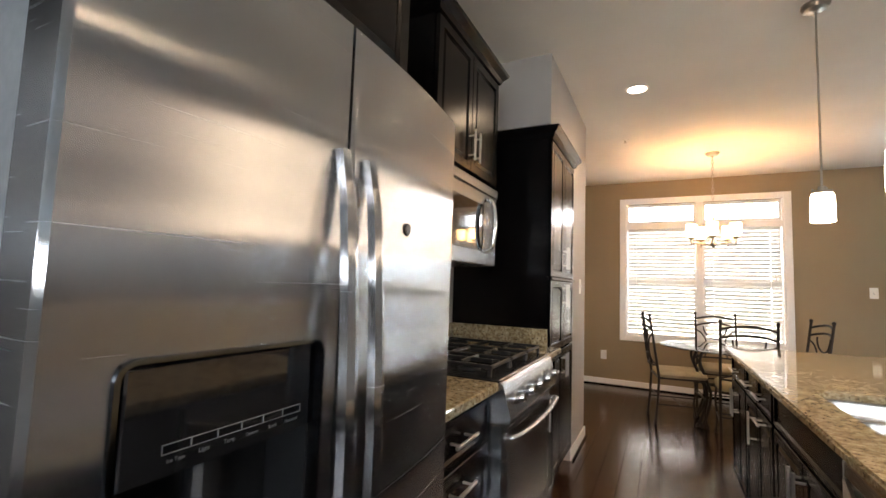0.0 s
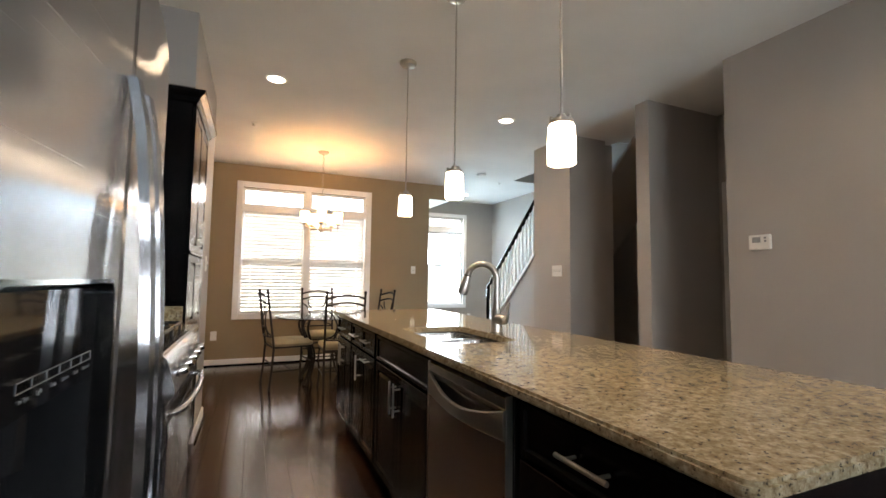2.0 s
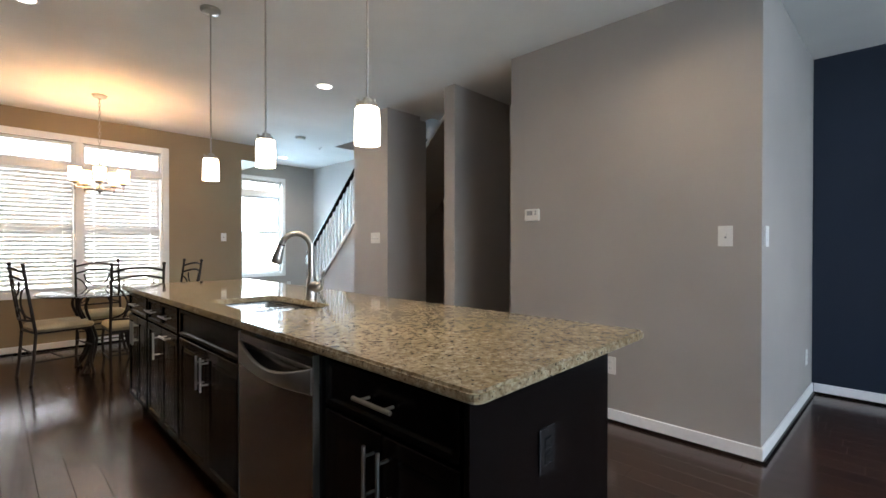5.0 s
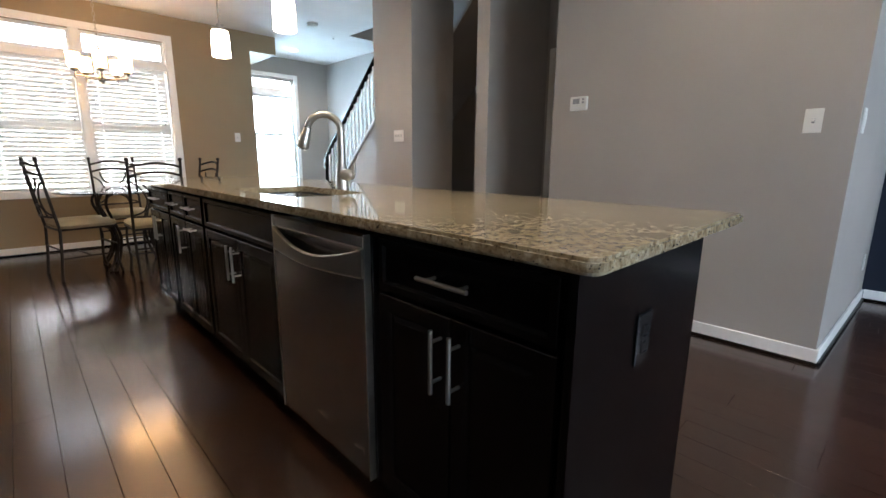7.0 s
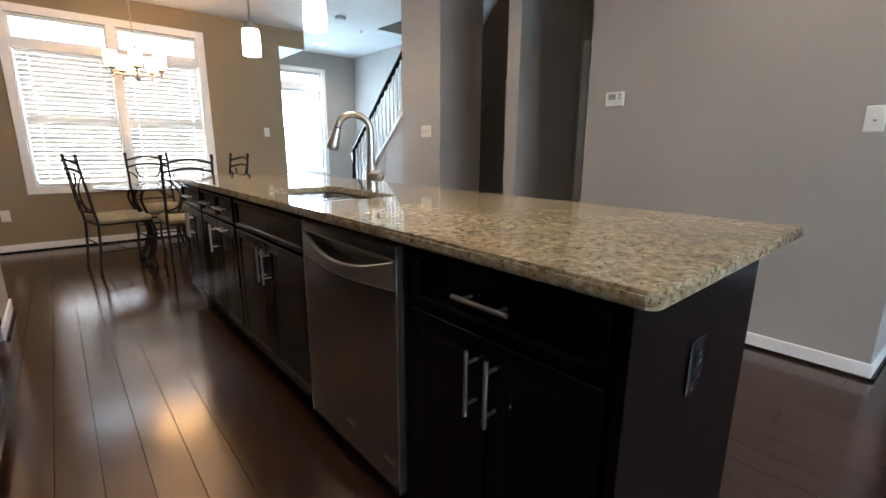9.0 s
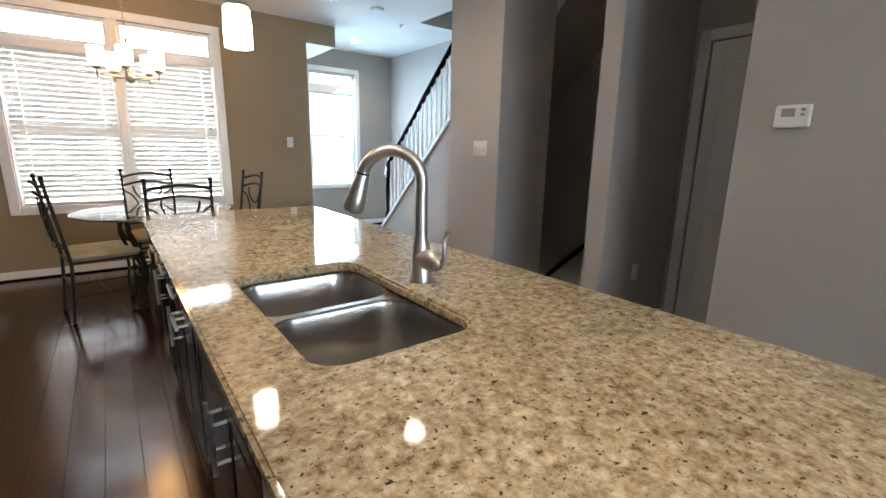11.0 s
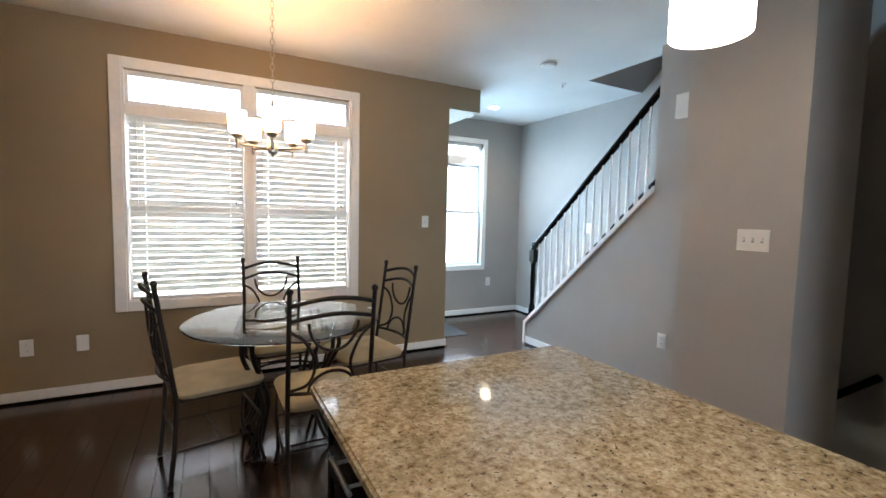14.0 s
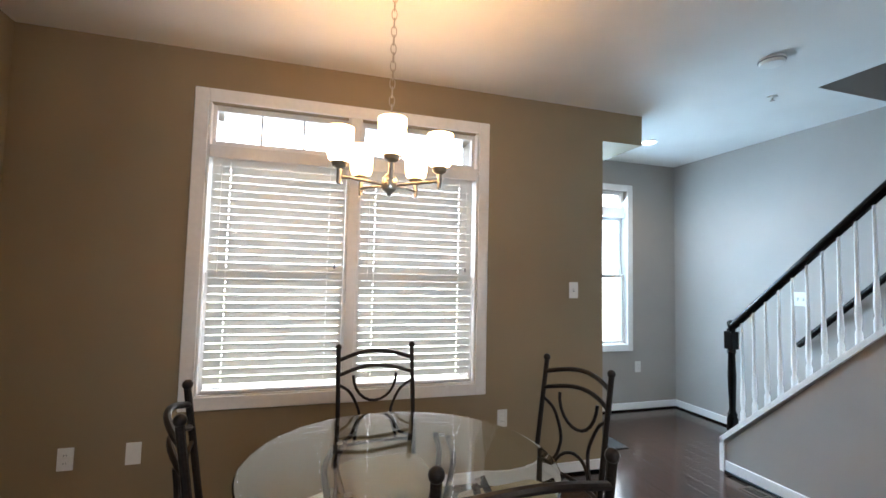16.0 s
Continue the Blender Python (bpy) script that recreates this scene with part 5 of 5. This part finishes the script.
while y > YW + 0.03:
    h0, h1 = cap_z(y) - 0.006, rail_z(y) - 0.03
    L = h1 - h0
    bt = lathe([(0.019, 0.0), (0.019, L * 0.12), (0.012, L * 0.15), (0.017, L * 0.2), (0.018, L * 0.26), (0.012, L * 0.42), (0.009, L * 0.7), (0.008, L)], (RX, y, h0), 10)
    part("baluster", bt, TRIM, sr, "white turned baluster", True)
    y -= 0.0925
wr = thing("wall_handrail", (4.76, 6.2, 1.6), "dark wooden handrail on brackets along the stairwell wall", "handrail")
part("rail", tube([(4.765, 7.16, 0.90), (4.765, 6.2, 1.82), (4.765, 5.2, 2.78)], 0.024, 12), RAILW, wr, "", True)
for y in (7.0, 6.0, 5.3):
    z = 0.90 + (7.16 - y) * 0.96
    part("bracket", tube([(XW, y, z - 0.07), (4.79, y, z - 0.07), (4.766, y, z - 0.02)], 0.007, 8), NICKEL, wr, "", True)
br = thing("wall_handrail", (4.76, 4.6, 0.3), "dark wooden handrail going down the basement wall", "handrail")
part("rail", tube([(4.765, 4.42, 0.36), (4.765, 4.8, 0.0), (4.765, 5.6, -0.78)], 0.026, 12), RAILW, br, "", True)
for y, z in ((4.5, 0.28), (5.3, -0.49)):
    part("bracket", tube([(XW, y, z - 0.07), (4.79, y, z - 0.07), (4.766, y, z - 0.02)], 0.007, 8), NICKEL, br, "", True)
b2_ = thing("wall_shelf_rail", (4.76, 3.8, 0.73), "short dark wooden rail end on a metal bracket", "handrail")
part("rail", box(4.73, 4.79, 3.55, 3.95, 0.71, 0.745, bevel=0.008, seg=2), RAILW, b2_)
part("bracket", tube([(XW, 3.85, 0.62), (4.79, 3.87, 0.64), (4.765, 3.88, 0.712)], 0.01, 8), NICKEL, b2_, "", True)

# floor vent, mat
vt = thing("floor_vent", (3.74, 6.69, 0), "brown metal floor register set in the planks", "vent")
part("frame", box(3.685, 3.795, 6.545, 6.835, 0.0, 0.004, bevel=0.0015), VENT, vt)
for i in range(2):
    part("grille", box(3.705, 3.775, 6.56 + i * 0.135, 6.685 + i * 0.135, 0.004, 0.0055), BLACK, vt)
    for k in range(9):
        yy = 6.567 + i * 0.135 + k * 0.0135
        part("slat", box(3.706, 3.774, yy, yy + 0.004, 0.0055, 0.0075), VENT, vt)
dm = thing("door_mat", (3.0, 7.98, 0), "flat dark grey mat inside the front door", "mat")
part("pad", box(2.5, 3.43, 7.62, 8.36, 0.0, 0.008, bevel=0.003), plain("grey_rubber_mat", (0.022, 0.022, 0.024), 0.5), dm)


# ---- dining set ----
def chair():
    c = thing("dining_chair", (0, 0, 0), "bronze iron dining chair with scrolled back and cream cushion", "chair", "chairs round the table")
    W, H = 0.197, 1.03

    def back_y(z):
        return -0.20 - max(0.0, z - 0.44) * 0.14
    for s in (-1, 1):
        pl = part("back_post", tube([(s * W, -0.235, 0.012), (s * W, -0.215, 0.2), (s * W, back_y(0.44), 0.44), (s * W, back_y(0.7), 0.7), (s * W, back_y(H), H)], 0.0115, 10), IRON, c, "", True)
        part("finial", ball((s * W, back_y(H), H + 0.012), 0.017, n=12), IRON, pl, "", True)
        part("foot", ball((s * W, -0.235, 0.016), 0.016, n=10), IRON, pl, "", True)
        fl_ = part("front_leg", tube(curve_through([(s * 0.185, 0.19, 0.44), (s * 0.195, 0.215, 0.3), (s * 0.185, 0.195, 0.14), (s * 0.195, 0.215, 0.012)], 4), 0.0105, 10), IRON, c, "", True)
        part("foot", ball((s * 0.195, 0.215, 0.016), 0.016, n=10), IRON, fl_, "", True)
        part("side_stretcher", rod((s * W, -0.217, 0.19), (s * 0.187, 0.20, 0.19), 0.007, n=8), IRON, c, "", True)

    def in_back(pts, r, n=8):
        return tube([(x, back_y(z) - 0.042 * (1 - (x / W) ** 2), z) for x, z in pts], r, n)
    arch = lambda z, rise: [(-W + 2 * W * i / 10, z + rise * math.sin(math.pi * i / 10)) for i in range(11)]
    part("top_rail", in_back(arch(0.976, 0.036), 0.0105), IRON, c, "", True)
    part("top_rail", in_back(arch(0.902, 0.035), 0.010), IRON, c, "", True)
    part("bottom_rail", in_back(arch(0.555, 0.0), 0.009), IRON, c, "", True)
    part("scroll", in_back([(0.115 * math.cos(radians(a)), 0.895 + 0.135 * math.sin(radians(a))) for a in range(180, 361, 15)], 0.0075), IRON, c, "", True)
    part("scroll", in_back([(0.11 * math.cos(radians(a)), 0.555 + 0.105 * math.sin(radians(a))) for a in range(0, 181, 15)], 0.0075), IRON, c, "", True)
    for s in (-1, 1):
        cv = curve_through([(s * W, 0, 0.86), (s * 0.135, 0, 0.815), (s * 0.09, 0, 0.73), (s * 0.085, 0, 0.67), (s * 0.115, 0, 0.60), (s * W, 0, 0.565)], 4)
        part("scroll", in_back([(p.x, p.z) for p in cv], 0.0075), IRON, c, "", True)
    fr_ = bmesh.new()
    tube([(-0.19, -0.2, 0.44), (-0.195, 0.2, 0.44), (0.195, 0.2, 0.44), (0.19, -0.2, 0.44), (-0.19, -0.2, 0.44)], 0.010, 8, bm=fr_)
    part("seat_frame", fr_, IRON, c, "", True)
    part("cross_stretcher", rod((-0.188, 0.0, 0.19), (0.188, 0.0, 0.19), 0.007, n=8), IRON, c, "", True)
    part("cross_stretcher", rod((-W, -0.212, 0.27), (W, -0.212, 0.27), 0.007, n=8), IRON, c, "", True)
    part("cross_stretcher", rod((-0.193, 0.208, 0.27), (0.193, 0.208, 0.27), 0.007, n=8), IRON, c, "", True)
    cu = bmesh.new()
    lv_ = []
    for ins, z in ((0.012, 0.445), (0.0, 0.455), (-0.006, 0.475), (0.004, 0.495), (0.03, 0.51), (0.09, 0.519)):
        lv_.append([cu.verts.new((x, y, z)) for x, y in round_rect(-0.205 + ins, 0.205 - ins, -0.195 + ins, 0.225 - ins, max(0.02, 0.06 - ins * 0.3), 4)])
    for a, b in zip(lv_, lv_[1:]):
        for k in range(len(a)):
            cu.faces.new((a[k], a[(k + 1) % len(a)], b[(k + 1) % len(b)], b[k]))
    cu.faces.new(lv_[0][::-1]), cu.faces.new(lv_[-1])
    part("cushion", cu, CREAM, c, "cream upholstered seat cushion", True)
    return c


ch1 = chair()
# back centre and heading of the way each chair faces
SEATS = ((0.503, 5.90, -79), (1.235, 5.30, 0), (1.146, 6.732, 186), (1.885, 6.132, 99.7))
for i, (bx_, by_, hd) in enumerate(SEATS):
    m = pose(bx_, by_, 0, 0, 0, hd) @ Matrix.Translation((0, 0.235, 0))
    if i == 0:
        ch1.matrix_basis = m
    else:
        copy_thing(ch1, m)

TX, TY = 1.143, 6.05
tb = thing("dining_table", (TX, TY, 0), "round clear glass dining table on scrolled bronze iron legs", "table")
top = part("tabletop", lathe([(0.001, 0.0), (0.53, 0.0), (0.563, 0.0), (0.566, 0.004), (0.560, 0.0085), (0.535, 0.012), (0.3, 0.012), (0.001, 0.012)], (TX, TY, 0.738), 72), GLASS, tb, "clear glass top with a ground rim")
top.data.shade_smooth()
top.data.set_sharp_from_angle(angle=radians(12))
for k in range(4):
    a = radians(45 + 90 * k)
    d, e = Vector((math.cos(a), math.sin(a), 0)), Vector((-math.sin(a), math.cos(a), 0))
    c = Vector((TX, TY, 0))
    for s in (-1, 1):
        pts = curve_through([c + d * 0.30 + e * s * 0.03 + Vector((0, 0, 0.733)), c + d * 0.345 + e * s * 0.035 + Vector((0, 0, 0.62)), c + d * 0.26 + e * s * 0.03 + Vector((0, 0, 0.44)),
                             c + d * 0.20 + e * s * 0.022 + Vector((0, 0, 0.30)), c + d * 0.25 + e * s * 0.022 + Vector((0, 0, 0.12)), c + d * 0.32 + e * s * 0.022 + Vector((0, 0, 0.012))], 5)
        lg = part("leg", tube(pts, 0.0125, 10), IRON, tb, "", True)
        part("foot", ball(pts[-1] + Vector((0, 0, 0.006)), 0.018, n=10), IRON, lg, "", True)
    part("pad", lathe([(0.012, 0), (0.012, 0.005)], (*(c + d * 0.30)[:2], 0.733), 10), PLATE, tb)
for r, z in ((0.225, 0.40),):
    part("ring", tube([Vector((TX, TY, z)) + Vector((math.cos(radians(a)), math.sin(radians(a)), 0)) * r for a in range(0, 361, 12)], 0.008, 8), IRON, tb, "", True)

# ---- floor planks ----
PW, GAP = 0.127, 0.0015
rnd = random.Random(7)
meshes = {}


def plank_mesh(w, l):
    key = (round(w, 3), round(l, 3))
    if key not in meshes:
        bm = box(0, w, 0, l, -0.012, 0.0)
        es = [e for e in bm.edges if min(v.co.z for v in e.verts) > -0.001]
        bmesh.ops.bevel(bm, geom=es, offset=0.0006, segments=1, affect="EDGES")
        me = bpy.data.meshes.new("plank")
        bm.to_mesh(me)
        bm.free()
        me.materials.append(FLOOR)
        meshes[key] = me
    return meshes[key]


rest_v, rest_f, count = [], [], 0


def lay(x0, x1, y0, y1):
    global count
    near = -0.06 <= x0 <= 2.9 and y1 > 0.3 and y0 < 7.3
    if near and count < 300:
        o = new("plank", plank_mesh(x1 - x0 - GAP, y1 - y0 - GAP))
        o.parent = floor
        o.location = (x0, y0, 0)
        count += 1
        return
    b = len(rest_v)
    g, c = GAP, 0.0006
    for z, i in ((-0.012, 0), (-c, 0), (0, c)):
        rest_v.extend([(x0 + i, y0 + i, z), (x1 - g - i, y0 + i, z), (x1 - g - i, y1 - g - i, z), (x0 + i, y1 - g - i, z)])
    for k in range(4):
        for l in (0, 4):
            rest_f.append((b + l + k, b + l + (k + 1) % 4, b + l + 4 + (k + 1) % 4, b + l + 4 + k))
    rest_f.append((b + 8, b + 9, b + 10, b + 11))


LENS = (0.6, 0.75, 0.9, 1.05, 1.2, 1.4)
x = XD - 0.01
while x < 5.03:
    w = min(PW, 5.03 - x)
    spans = [(YB, YF)] if x + w <= XS else [(YB, 3.72), (7.0, YF)]
    for a, b in spans:
        y = a - rnd.random() * 0.9
        while y < b:
            l = rnd.choice(LENS)
            y0, y1 = max(a, y), min(b, y + l)
            if y1 - y0 > 0.05:
                lay(x, x + w, y0, y1)
            y += l
    x += w
me = bpy.data.meshes.new("floor_planks")
me.from_pydata(rest_v, [], rest_f)
me.materials.append(FLOOR)
o = new("floor_planks", me)
o.parent = floor
tagged(o, kind="stuff")
